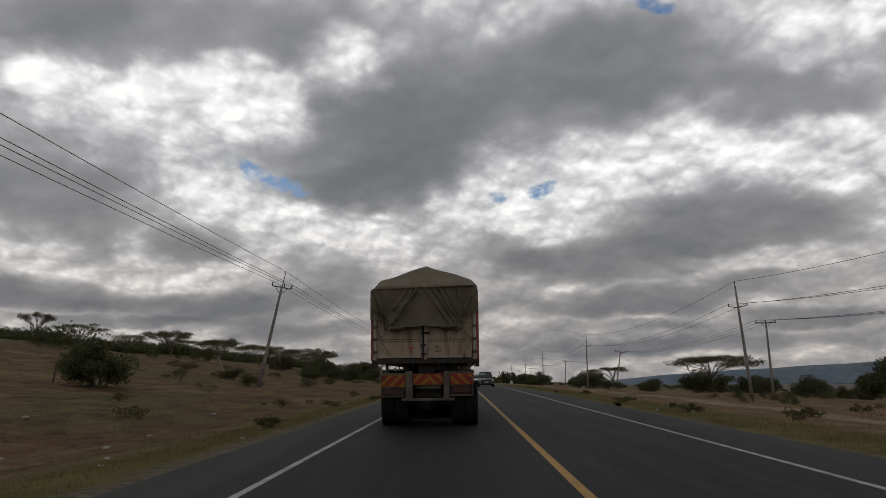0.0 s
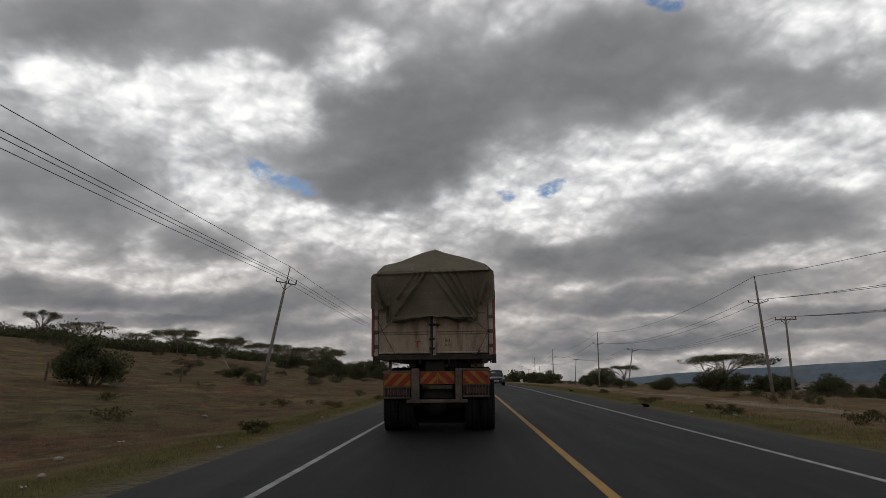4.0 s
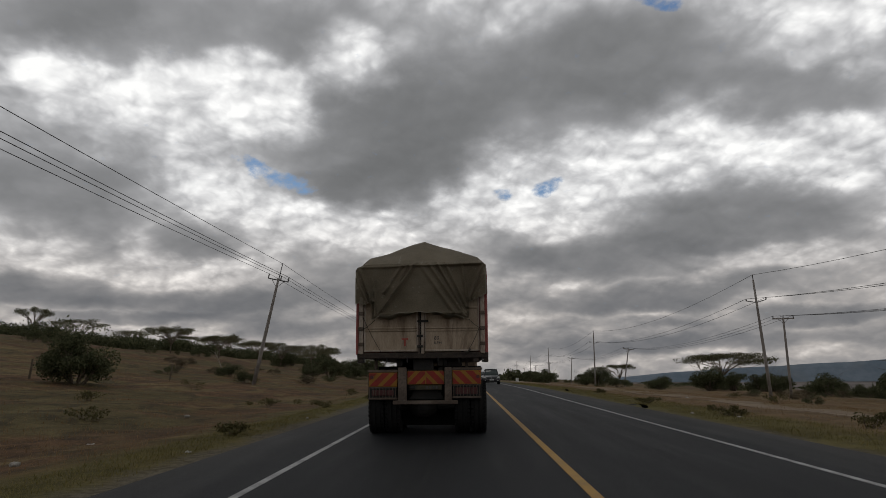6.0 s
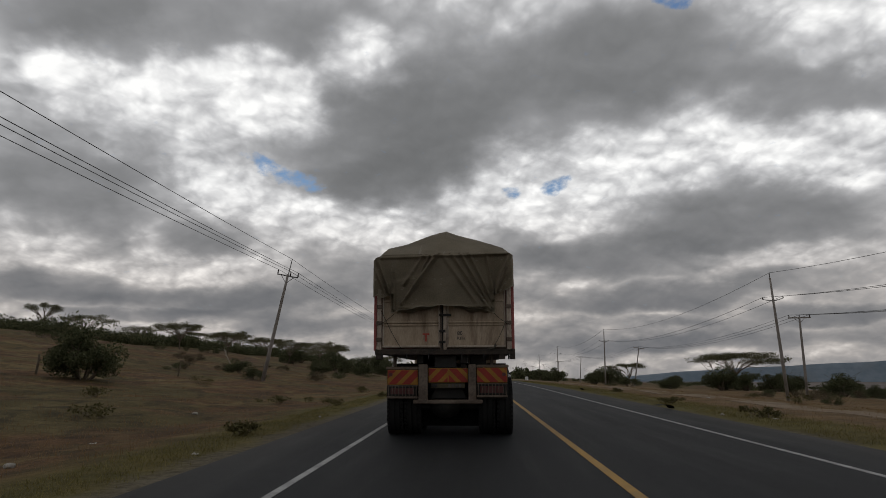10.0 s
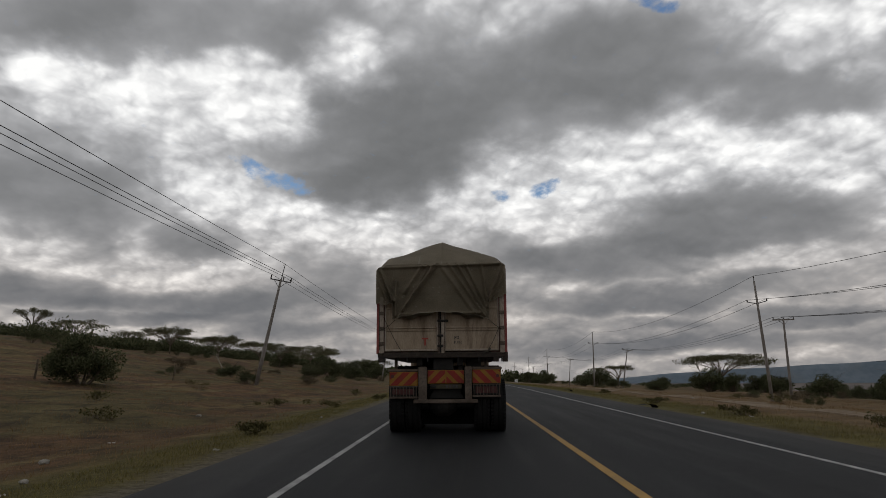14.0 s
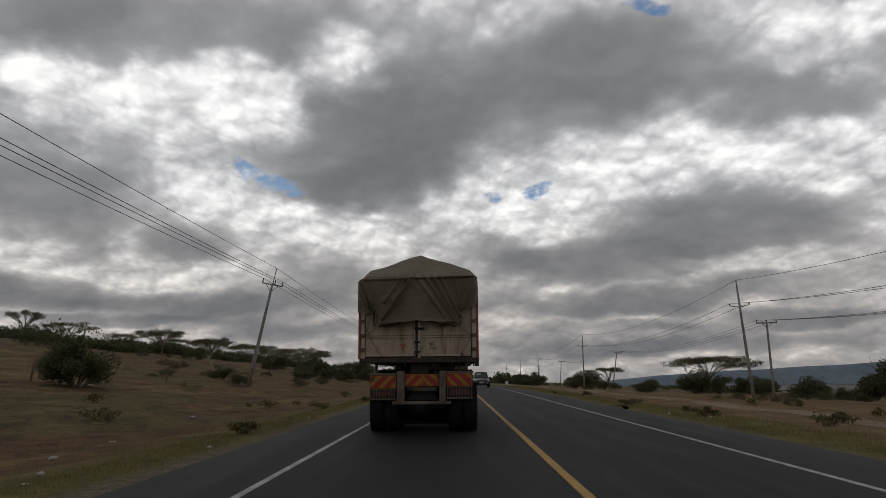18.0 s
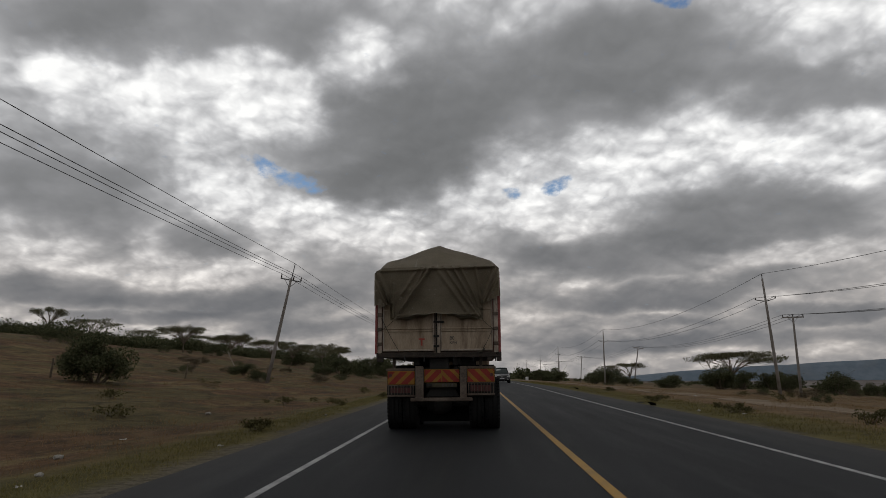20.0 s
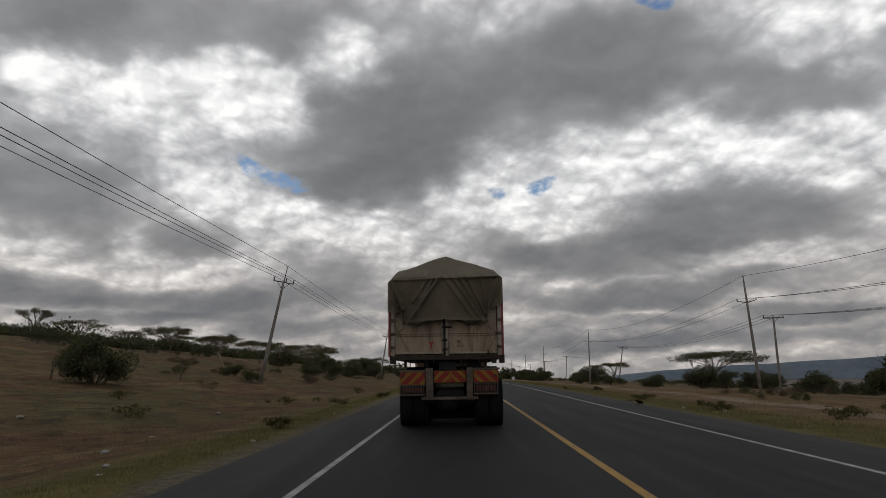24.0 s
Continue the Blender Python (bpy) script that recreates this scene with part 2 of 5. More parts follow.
def earth_material():
    """Dry brown grassland: straw, dark stubble and bare soil, with a greener strip along the road."""
    mat = bpy.data.materials.new("dry_grassland")
    mat.use_nodes = True
    n = Nodes(mat.node_tree)
    at = n.add("ShaderNodeTexCoord").outputs["Object"]
    split = n.add("ShaderNodeSeparateXYZ")
    n.plug(split.inputs[0], at)
    wide = n.noise(at, 0.09, 5.0, 0.6).outputs["Fac"]
    mid = n.noise(at, 0.7, 6.0, 0.65).outputs["Fac"]
    fine = n.noise(at, 9.0, 5.0, 0.7).outputs["Fac"]
    both = n.math("MULTIPLY_ADD", fine, 0.45, n.math("MULTIPLY", mid, 0.55))
    colour = n.ramp(both, (0.30, (0.042, 0.026, 0.014)), (0.44, (0.100, 0.056, 0.028)), (0.55, (0.155, 0.088, 0.044)), (0.70, (0.235, 0.145, 0.074)))
    drift = n.noise(n.vec("MULTIPLY", at, (1.0, 0.45, 1.0)), 0.28, 6.0, 0.62, 0.8).outputs["Fac"]
    colour = n.mix(n.math("MULTIPLY", n.smooth(drift, 0.51, 0.58), 0.8), colour, n.ramp(both, (0.32, (0.100, 0.074, 0.030)), (0.68, (0.27, 0.205, 0.095))))
    colour = n.mix(n.math("MULTIPLY", n.smooth(drift, 0.47, 0.38), 0.55), colour, (0.052, 0.036, 0.022))
    colour = n.mix(n.math("MULTIPLY", n.smooth(wide, 0.48, 0.56), 0.8), colour, n.ramp(both, (0.35, (0.052, 0.046, 0.018)), (0.65, (0.165, 0.138, 0.058))))
    stubble = n.noise(n.vec("MULTIPLY", at, (1.0, 0.6, 1.0)), 1.1, 6.0, 0.68, 0.4).outputs["Fac"]
    colour = n.mix(n.math("MULTIPLY", n.smooth(stubble, 0.50, 0.40), 0.6), colour, (0.034, 0.025, 0.016))
    colour = n.mix(n.math("MULTIPLY", n.smooth(stubble, 0.58, 0.68), 0.45), colour, (0.20, 0.150, 0.078))
    # greener growth where the road sheds its water, with a wandering edge
    off = n.math("ABSOLUTE", n.math("ADD", split.outputs["X"], 0.35))
    off = n.math("MULTIPLY_ADD", n.math("SUBTRACT", n.noise(at, 0.5, 4.0, 0.6).outputs["Fac"], 0.5), 2.2, off)
    strip = n.smooth(off, 8.2, 6.0)
    colour = n.mix(n.math("MULTIPLY", strip, 0.8), colour, n.ramp(both, (0.35, (0.050, 0.046, 0.014)), (0.65, (0.17, 0.148, 0.048))))
    # bleached straw between the road and the scrub on the plain side
    straw = n.math("MULTIPLY", n.smooth(off, 6.4, 8.0), n.smooth(split.outputs["X"], 5.0, 7.0))
    colour = n.mix(n.math("MULTIPLY", n.math("MULTIPLY", straw, n.smooth(split.outputs["X"], 60.0, 25.0)), 0.6), colour, n.ramp(both, (0.32, (0.115, 0.075, 0.038)), (0.68, (0.29, 0.20, 0.11))))
    # pale gravel at the edge of the tar
    rim = n.math("MULTIPLY_ADD", n.math("SUBTRACT", mid, 0.5), 1.0, n.math("ABSOLUTE", n.math("ADD", split.outputs["X"], 0.35)))
    colour = n.mix(n.math("MULTIPLY", n.smooth(rim, 5.35, 4.8), 0.8), colour, n.ramp(fine, (0.35, (0.07, 0.058, 0.04)), (0.65, (0.19, 0.165, 0.125))))
    # the far plain pales with distance: haze painted into the land's colour
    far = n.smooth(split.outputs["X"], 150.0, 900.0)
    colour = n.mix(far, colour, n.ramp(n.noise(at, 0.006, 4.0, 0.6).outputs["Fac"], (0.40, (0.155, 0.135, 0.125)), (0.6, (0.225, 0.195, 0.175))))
    colour = n.vec("SCALE", colour, scale=0.82)
    shade = n.add("ShaderNodeBsdfPrincipled")
    n.plug(shade.inputs["Base Color"], colour)
    shade.inputs["Roughness"].default_value = 0.95
    shade.inputs["Specular IOR Level"].default_value = 0.1
    relief = n.add("ShaderNodeBump")
    relief.inputs["Strength"].default_value, relief.inputs["Distance"].default_value = 0.8, 0.12
    n.plug(relief.inputs["Height"], both)
    n.plug(shade.inputs["Normal"], relief.outputs[0])
    n.tree.links.new(shade.outputs[0], n.add("ShaderNodeOutputMaterial").inputs[0])
    return mat


def asphalt_material():
    """Dark tar with worn wheel paths, fine stone and old stains."""
    mat = bpy.data.materials.new("asphalt")
    mat.use_nodes = True
    n = Nodes(mat.node_tree)
    at = n.add("ShaderNodeTexCoord").outputs["Object"]
    split = n.add("ShaderNodeSeparateXYZ")
    n.plug(split.inputs[0], at)
    stretched = n.vec("MULTIPLY", at, (1.0, 0.06, 1.0))
    streak = n.noise(stretched, 2.2, 5.0, 0.6).outputs["Fac"]
    wide = n.noise(at, 0.35, 5.0, 0.6).outputs["Fac"]
    stone = n.noise(at, 55.0, 3.0, 0.7).outputs["Fac"]
    tone = n.math("MULTIPLY_ADD", stone, 0.35, n.math("MULTIPLY_ADD", streak, 0.5, n.math("MULTIPLY", wide, 0.15)))
    colour = n.ramp(tone, (0.36, (0.0040, 0.0045, 0.0054)), (0.50, (0.0085, 0.0094, 0.0108)), (0.66, (0.021, 0.0222, 0.0242)))
    # dark oily middle of the lane between the wheels
    lane = n.math("ABSOLUTE", n.math("SUBTRACT", n.math("ABSOLUTE", n.math("ADD", split.outputs["X"], 0.1)), 1.75))
    oil = n.math("MULTIPLY", n.smooth(n.math("MULTIPLY_ADD", streak, 0.5, lane), 0.85, 0.3), 0.45)
    colour = n.mix(oil, colour, (0.0060, 0.0063, 0.0070))
    # dusty, greyer shoulders
    dust = n.math("MULTIPLY_ADD", n.math("SUBTRACT", wide, 0.5), 1.2, n.math("ABSOLUTE", n.math("ADD", split.outputs["X"], 0.3)))
    colour = n.mix(n.math("MULTIPLY", n.smooth(dust, 3.3, 4.6), 0.4), colour, (0.042, 0.039, 0.035))
    shade = n.add("ShaderNodeBsdfPrincipled")
    n.plug(shade.inputs["Base Color"], colour)
    n.plug(shade.inputs["Roughness"], n.math("MULTIPLY_ADD", streak, 0.36, 0.50))
    shade.inputs["Specular IOR Level"].default_value = 0.10
    relief = n.add("ShaderNodeBump")
    relief.inputs["Strength"].default_value, relief.inputs["Distance"].default_value = 0.5, 0.01
    n.plug(relief.inputs["Height"], stone)
    n.plug(shade.inputs["Normal"], relief.outputs[0])
    n.tree.links.new(shade.outputs[0], n.add("ShaderNodeOutputMaterial").inputs[0])
    return mat


def glass_material(name, colour, rough=0.05):
    mat = bpy.data.materials.new(name)
    mat.use_nodes = True
    n = Nodes(mat.node_tree)
    shade = n.add("ShaderNodeBsdfPrincipled")
    shade.inputs["Base Color"].default_value = (*colour, 1)
    shade.inputs["Roughness"].default_value = rough
    shade.inputs["Specular IOR Level"].default_value = 0.6
    n.tree.links.new(shade.outputs[0], n.add("ShaderNodeOutputMaterial").inputs[0])
    return mat


EARTH = earth_material()
ASPHALT = asphalt_material()
WHITE_LINE = material("worn_white_line", (0.17, 0.17, 0.165), (0.38, 0.38, 0.37), 0.7, 3.0, 40.0, 0.1, spot=(0.12, 0.12, 0.12), amount=0.6)
YELLOW_LINE = material("worn_yellow_line", (0.25, 0.135, 0.018), (0.40, 0.225, 0.035), 0.7, 3.0, 40.0, 0.1, spot=(0.14, 0.10, 0.04), amount=0.6)
SAND = material("sandy_track", (0.13, 0.095, 0.062), (0.24, 0.185, 0.13), 0.95, 0.8, 14.0, 0.5, spec=0.1, spot=(0.14, 0.10, 0.06), amount=0.6)
# blue-grey distance haze is part of the hill's painted tones
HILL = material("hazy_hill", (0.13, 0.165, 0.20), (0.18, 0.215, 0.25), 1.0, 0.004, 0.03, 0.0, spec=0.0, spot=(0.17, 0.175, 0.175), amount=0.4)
BLADES = material("dry_grass_blades", (0.16, 0.101, 0.053), (0.27, 0.18, 0.097), 0.9, 0.25, 3.0, 0.0, spec=0.1, island=0.3, thin=0.5)
GREEN_BLADES = material("green_grass_blades", (0.105, 0.092, 0.034), (0.23, 0.195, 0.08), 0.9, 0.3, 3.0, 0.0, spec=0.1, island=0.35, thin=0.5)
LEAVES = material("dusty_green_leaves", (0.050, 0.058, 0.028), (0.115, 0.118, 0.062), 0.8, 0.5, 3.0, 0.0, spec=0.1, island=0.6, thin=0.35)
ACACIA_LEAVES = material("acacia_leaves", (0.070, 0.070, 0.036), (0.150, 0.140, 0.080), 0.8, 0.5, 3.0, 0.0, spec=0.1, island=0.6, thin=0.4)
DRY_LEAVES = material("dry_scrub_twigs", (0.06, 0.05, 0.032), (0.15, 0.12, 0.075), 0.9, 0.5, 3.0, 0.0, spec=0.1, island=0.6)
BARK = material("grey_brown_bark", (0.07, 0.055, 0.04), (0.19, 0.155, 0.115), 0.9, 3.0, 25.0, 0.6, spec=0.1)
PALE_BARK = material("bleached_dead_wood", (0.22, 0.19, 0.15), (0.38, 0.34, 0.28), 0.9, 3.0, 25.0, 0.5, spec=0.1)
POLE_WOOD = material("weathered_pole", (0.15, 0.13, 0.115), (0.30, 0.275, 0.25), 0.85, 0.9, 18.0, 0.4, spec=0.2)
STEEL = material("galvanised_steel", (0.10, 0.10, 0.10), (0.2, 0.2, 0.2), 0.6, 4.0, 30.0, 0.1, metal=0.5)
INSULATOR = material("brown_porcelain", (0.03, 0.022, 0.018), (0.06, 0.045, 0.038), 0.35, 5.0, 40.0, 0.0)
WIRE = material("aluminium_cable", (0.035, 0.035, 0.037), (0.06, 0.06, 0.062), 0.7, 2.0, 20.0, 0.0)
STONE = material("pale_stone", (0.17, 0.155, 0.13), (0.36, 0.34, 0.30), 0.9, 8.0, 60.0, 0.6)
MARKER = material("white_painted_concrete", (0.5, 0.5, 0.48), (0.78, 0.78, 0.75), 0.8, 3.0, 30.0, 0.2, spot=(0.4, 0.34, 0.27), amount=0.4)
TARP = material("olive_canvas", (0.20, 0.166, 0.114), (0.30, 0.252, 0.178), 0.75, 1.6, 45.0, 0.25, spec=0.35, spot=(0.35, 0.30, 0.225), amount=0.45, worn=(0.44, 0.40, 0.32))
CREAM = material("faded_cream_paint", (0.27, 0.203, 0.138), (0.43, 0.342, 0.248), 0.65, 2.4, 26.0, 0.14, spot=(0.13, 0.085, 0.055), amount=0.85, stretch=(2.2, 1.0, 0.55))
CREAM_EDGE = material("rubbed_cream_edge", (0.26, 0.21, 0.165), (0.46, 0.385, 0.315), 0.65, 3.0, 30.0, 0.15, spot=(0.12, 0.08, 0.05), amount=0.7, stretch=(1.0, 1.0, 0.5))
PAPER = material("litter_paper", (0.3, 0.28, 0.25), (0.5, 0.48, 0.44), 0.8, 5.0, 30.0, 0.2)
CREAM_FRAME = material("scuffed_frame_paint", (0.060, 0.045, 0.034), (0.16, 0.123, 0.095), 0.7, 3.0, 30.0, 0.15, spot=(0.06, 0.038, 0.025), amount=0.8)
RED_SIDE = material("faded_red_paint", (0.20, 0.045, 0.04), (0.33, 0.09, 0.075), 0.6, 2.5, 30.0, 0.1, spot=(0.16, 0.10, 0.08), amount=0.4)
RUSTY_BEAM = material("rusty_beam", (0.014, 0.010, 0.008), (0.055, 0.040, 0.029), 0.8, 5.0, 40.0, 0.3, spot=(0.17, 0.13, 0.10), amount=0.4, stretch=(1.0, 1.0, 2.0))
CHASSIS = material("greasy_chassis", (0.010, 0.0095, 0.009), (0.026, 0.024, 0.021), 0.75, 4.0, 40.0, 0.2, spot=(0.04, 0.032, 0.025), amount=0.4)
RUBBER = material("dusty_rubber", (0.008, 0.008, 0.008), (0.016, 0.0155, 0.015), 0.85, 6.0, 50.0, 0.2, spec=0.2)
RED_REFLECT = material("red_reflective_sheet", (0.19, 0.016, 0.008), (0.28, 0.024, 0.011), 0.5, 4.0, 60.0, 0.05, spot=(0.10, 0.035, 0.022), amount=0.55)
YELLOW_REFLECT = material("yellow_reflective_sheet", (0.22, 0.10, 0.008), (0.31, 0.145, 0.012), 0.5, 4.0, 60.0, 0.05, spot=(0.14, 0.075, 0.025), amount=0.55)
RED_LENS = glass_material("red_lamp_lens", (0.07, 0.008, 0.007), 0.5)
ROPE = material("dark_rope", (0.04, 0.035, 0.028), (0.09, 0.08, 0.06), 0.9, 8.0, 60.0, 0.1)
RED_LETTER = material("red_lettering", (0.30, 0.05, 0.035), (0.42, 0.08, 0.06), 0.7, 6.0, 40.0, 0.0)
BLACK_LETTER = material("stencilled_black", (0.035, 0.03, 0.03), (0.09, 0.08, 0.075), 0.7, 12.0, 60.0, 0.0)
PLATE_YELLOW = material("dirty_number_plate", (0.035, 0.03, 0.016), (0.075, 0.06, 0.03), 0.6, 10.0, 60.0, 0.0)
PLATE_WHITE = material("white_number_plate", (0.5, 0.5, 0.5), (0.66, 0.66, 0.66), 0.5, 10.0, 60.0, 0.0)
BLACK_PAINT = material("glossy_black_paint", (0.008, 0.008, 0.009), (0.013, 0.013, 0.014), 0.22, 2.0, 30.0, 0.0, spec=0.6)
SILVER_PAINT = material("silver_paint", (0.40, 0.39, 0.41), (0.48, 0.47, 0.49), 0.38, 2.0, 30.0, 0.0, metal=0.35, spec=0.5)
BLACK_PLASTIC = material("black_plastic", (0.012, 0.012, 0.012), (0.03, 0.03, 0.03), 0.6, 6.0, 40.0, 0.1)
CHROME = material("chrome", (0.55, 0.55, 0.56), (0.7, 0.7, 0.7), 0.22, 4.0, 30.0, 0.0, metal=1.0)
GOLD_RIM = material("yellow_steel_rim", (0.42, 0.29, 0.06), (0.56, 0.40, 0.10), 0.5, 6.0, 40.0, 0.05)
ALLOY = material("alloy_rim", (0.35, 0.35, 0.35), (0.5, 0.5, 0.5), 0.35, 6.0, 40.0, 0.0, metal=0.7)
CAR_GLASS = glass_material("tinted_car_glass", (0.02, 0.03, 0.028))
LAMP_GLASS = glass_material("clear_lamp_glass", (0.5, 0.5, 0.46), 0.12)
FOG_GLOW = lamp_material("lit_fog_lamp", (1.0, 0.80, 0.45), 2.5)


# ---- mesh helpers ----
def mesh_object(name, bm, mat, smooth=False):
    data = bpy.data.meshes.new(name)
    bm.to_mesh(data)
    bm.free()
    data.materials.append(mat)
    if smooth:
        for f in data.polygons:
            f.use_smooth = True
    return new(name, data)


def part(name, bm, mat, parent, label="", smooth=False):
    ob = mesh_object(name, bm, mat, smooth)
    ob.parent = parent
    if label:
        ob["label"] = label
    return ob


def thing(name, at, label, category, group=""):
    ob = new(name)
    ob.empty_display_size = 0.2
    ob.matrix_basis = at if isinstance(at, Matrix) else Matrix.Translation(at)
    return tagged(ob, label, category, group)


def add_box(bm, low, high, bevel=0.0):
    """A box from corner to corner in bm, with chamfered edges."""
    made = bmesh.ops.create_cube(bm, size=1.0)["verts"]
    a, b = Vector(low), Vector(high)
    for v in made:
        v.co = Vector([a[i] + (v.co[i] + 0.5) * (b[i] - a[i]) for i in range(3)])
    if bevel:
        edges = list({e for v in made for e in v.link_edges})
        bmesh.ops.bevel(bm, geom=edges, offset=bevel, segments=1, affect="EDGES")
    return bm


def box(low, high, bevel=0.0):
    return add_box(bmesh.new(), low, high, bevel)


def add_tube(bm, points, radii, sides=8, caps=True):
    """A tapered tube along points."""
    rings = []
    for i, p in enumerate(points):
        p = Vector(p)
        ahead = Vector(points[min(i + 1, len(points) - 1)]) - Vector(points[max(i - 1, 0)])
        ahead = ahead.normalized() if ahead.length > 1e-6 else Vector((0, 0, 1))
        u = ahead.orthogonal().normalized() if abs(ahead.z) > 0.95 else ahead.cross(Vector((0, 0, 1))).normalized()
        w = ahead.cross(u)
        r = radii[i] if isinstance(radii, (list, tuple)) else radii
        rings.append([bm.verts.new(p + (u * math.cos(a) + w * math.sin(a)) * r) for a in (2 * math.pi * k / sides for k in range(sides))])
    for a, b in zip(rings, rings[1:]):
        for k in range(sides):
            bm.faces.new((a[k], a[(k + 1) % sides], b[(k + 1) % sides], b[k]))
    if caps:
        bm.faces.new(rings[0][::-1])
        bm.faces.new(rings[-1])
    return bm


def tube(points, radii, sides=8):
    return add_tube(bmesh.new(), points, radii, sides)


def prism(outline, y0, y1, bevel=0.0):
    """An outline of (x, z) corners, pushed through from y0 to y1."""
    bm = bmesh.new()
    front = [bm.verts.new((x, y0, z)) for x, z in outline]
    back = [bm.verts.new((x, y1, z)) for x, z in outline]
    bm.faces.new(front)
    bm.faces.new(back[::-1])
    for i in range(len(outline)):
        j = (i + 1) % len(outline)
        bm.faces.new((front[i], back[i], back[j], front[j]))
    bmesh.ops.recalc_face_normals(bm, faces=bm.faces)
    if bevel:
        bmesh.ops.bevel(bm, geom=list(bm.edges), offset=bevel, segments=1, affect="EDGES")
    return bm


def lathe(profile, sides=32, axis="X"):
    """A profile of (along, radius) turned about the axis."""
    bm = bmesh.new()
    rings = []
    for along, r in profile:
        ring = []
        for k in range(sides):
            a = 2 * math.pi * k / sides
            c, s = math.cos(a) * r, math.sin(a) * r
            ring.append(bm.verts.new((along, c, s) if axis == "X" else (c, s, along)))
        rings.append(ring)
    for a, b in zip(rings, rings[1:]):
        for k in range(sides):
            bm.faces.new((a[k], a[(k + 1) % sides], b[(k + 1) % sides], b[k]))
    bmesh.ops.recalc_face_normals(bm, faces=bm.faces)
    return bm


def raw_mesh(name, verts, faces, mat):
    """A mesh from whole arrays of generated corners and faces."""
    data = bpy.data.meshes.new(name)
    data.from_pydata(verts.tolist(), [], faces.tolist())
    data.materials.append(mat)
    return new(name, data)


def smoothstep(a, b, v):
    u = np.clip((v - a) / (b - a), 0, 1)
    return u * u * (3 - 2 * u)


def fall(y):
    """The gentle fall of the road ahead."""
    y = np.asarray(y, dtype=float)
    u = np.maximum(y - 50, 0)
    return -0.008 * u * u / (u + 40) * (1 - 0.5 * smoothstep(600, 3000, y))


def ground_z(x, y):
    """Height of the land: level with the road, a slope up to a ridge on one side, a fall to a wide plain on the other."""
    x, y = np.asarray(x, dtype=float), np.asarray(y, dtype=float)
    left, right = np.maximum(-x - 5.6, 0), np.maximum(x - 5.2, 0)
    z = fall(y) - 0.05
    z = z - 0.22 * smoothstep(0, 3.5, left) * (1 - smoothstep(4, 9, left))
    z = z + 8.4 * smoothstep(3, 84, left) * (1 - 0.2 * smoothstep(150, 700, y)) + 3 * smoothstep(90, 500, left)
    z = z - 1.5 * smoothstep(1, 24, right) - 3.4 * smoothstep(22, 100, right) - 42 * smoothstep(60, 900, right)
    rough = smoothstep(0.3, 6, left) + smoothstep(0.3, 6, right)
    z = z + rough * (0.07 * np.sin(x * 0.9 + 1.3 * np.sin(y * 0.31)) * np.sin(y * 0.53 + 0.7 * np.sin(x * 0.6)) + 0.05 * np.sin(x * 2.3 + y * 1.1) * np.sin(y * 1.7 - x * 0.8))
    z = z + 0.5 * (smoothstep(15, 60, left) + smoothstep(15, 60, right)) * np.sin(x * 0.11 + 0.6) * np.sin(y * 0.083 + 1.0)
    return z


# ---- the land and the road ----
def spread(first, step, grow, reach):
    at, out = first, [first]
    while at < reach:
        at += step
        step *= grow
        out.append(at)
    return out


def build_land():
    xs = np.array(sorted({round(v, 3) for v in [-v for v in spread(5.6, 0.35, 1.055, 4400)] + spread(5.2, 0.35, 1.055, 4400) + [-4.9, 4.55, -2.0, 2.0]}))
    ys = np.array(sorted({round(v, 3) for v in [-v for v in spread(0, 1.5, 1.12, 900)] + spread(0, 0.6, 1.025, 4400)}))
    gx, gy = np.meshgrid(xs, ys)
    verts = np.stack([gx, gy, ground_z(gx, gy)], -1).reshape(-1, 3)
    w = len(xs)
    i, j = np.meshgrid(np.arange(w - 1), np.arange(len(ys) - 1))
    a = (j * w + i).ravel()
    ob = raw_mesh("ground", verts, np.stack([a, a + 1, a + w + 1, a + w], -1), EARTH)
    for f in ob.data.polygons:
        f.use_smooth = True
    tagged(ob, "dry brown grassland with bare soil and greener verges", "ground", kind="structure")


def strip(name, x0, x1, lift, deep, mat, label, y0=-250.0, y1=3000.0, wander=0.0, kind="structure", category="road"):
    """A long band of road, line or track that follows the fall of the land."""
    ys = sorted(set([y0, y1] + [v for v in [-v for v in spread(0, 3, 1.2, 240)] + spread(0, 2.0, 1.03, 2990) if y0 < v < y1]))
    bm = bmesh.new()
    last = None
    for y in ys:
        sway = wander * (math.sin(y * 0.07) + 0.5 * math.sin(y * 0.19 + 1))
        rim = 0.5 * wander * math.sin(y * 0.61) + 0.3 * wander * math.sin(y * 1.37 + 2)
        zl = float(ground_z(x0 + sway, y)) if wander else float(fall(y))
        zr = float(ground_z(x1 + sway, y)) if wander else float(fall(y))
        row = [bm.verts.new(c) for c in ((x0 + sway - rim, y, zl + lift - deep), (x0 + sway - rim + deep * 0.5, y, zl + lift), (x1 + sway + rim - deep * 0.5, y, zr + lift), (x1 + sway + rim, y, zr + lift - deep))]
        if last:
            for k in range(3):
                bm.faces.new((last[k], last[k + 1], row[k + 1], row[k]))
        last = row
    ob = mesh_object(name, bm, mat)
    return tagged(ob, label, category, kind=kind)


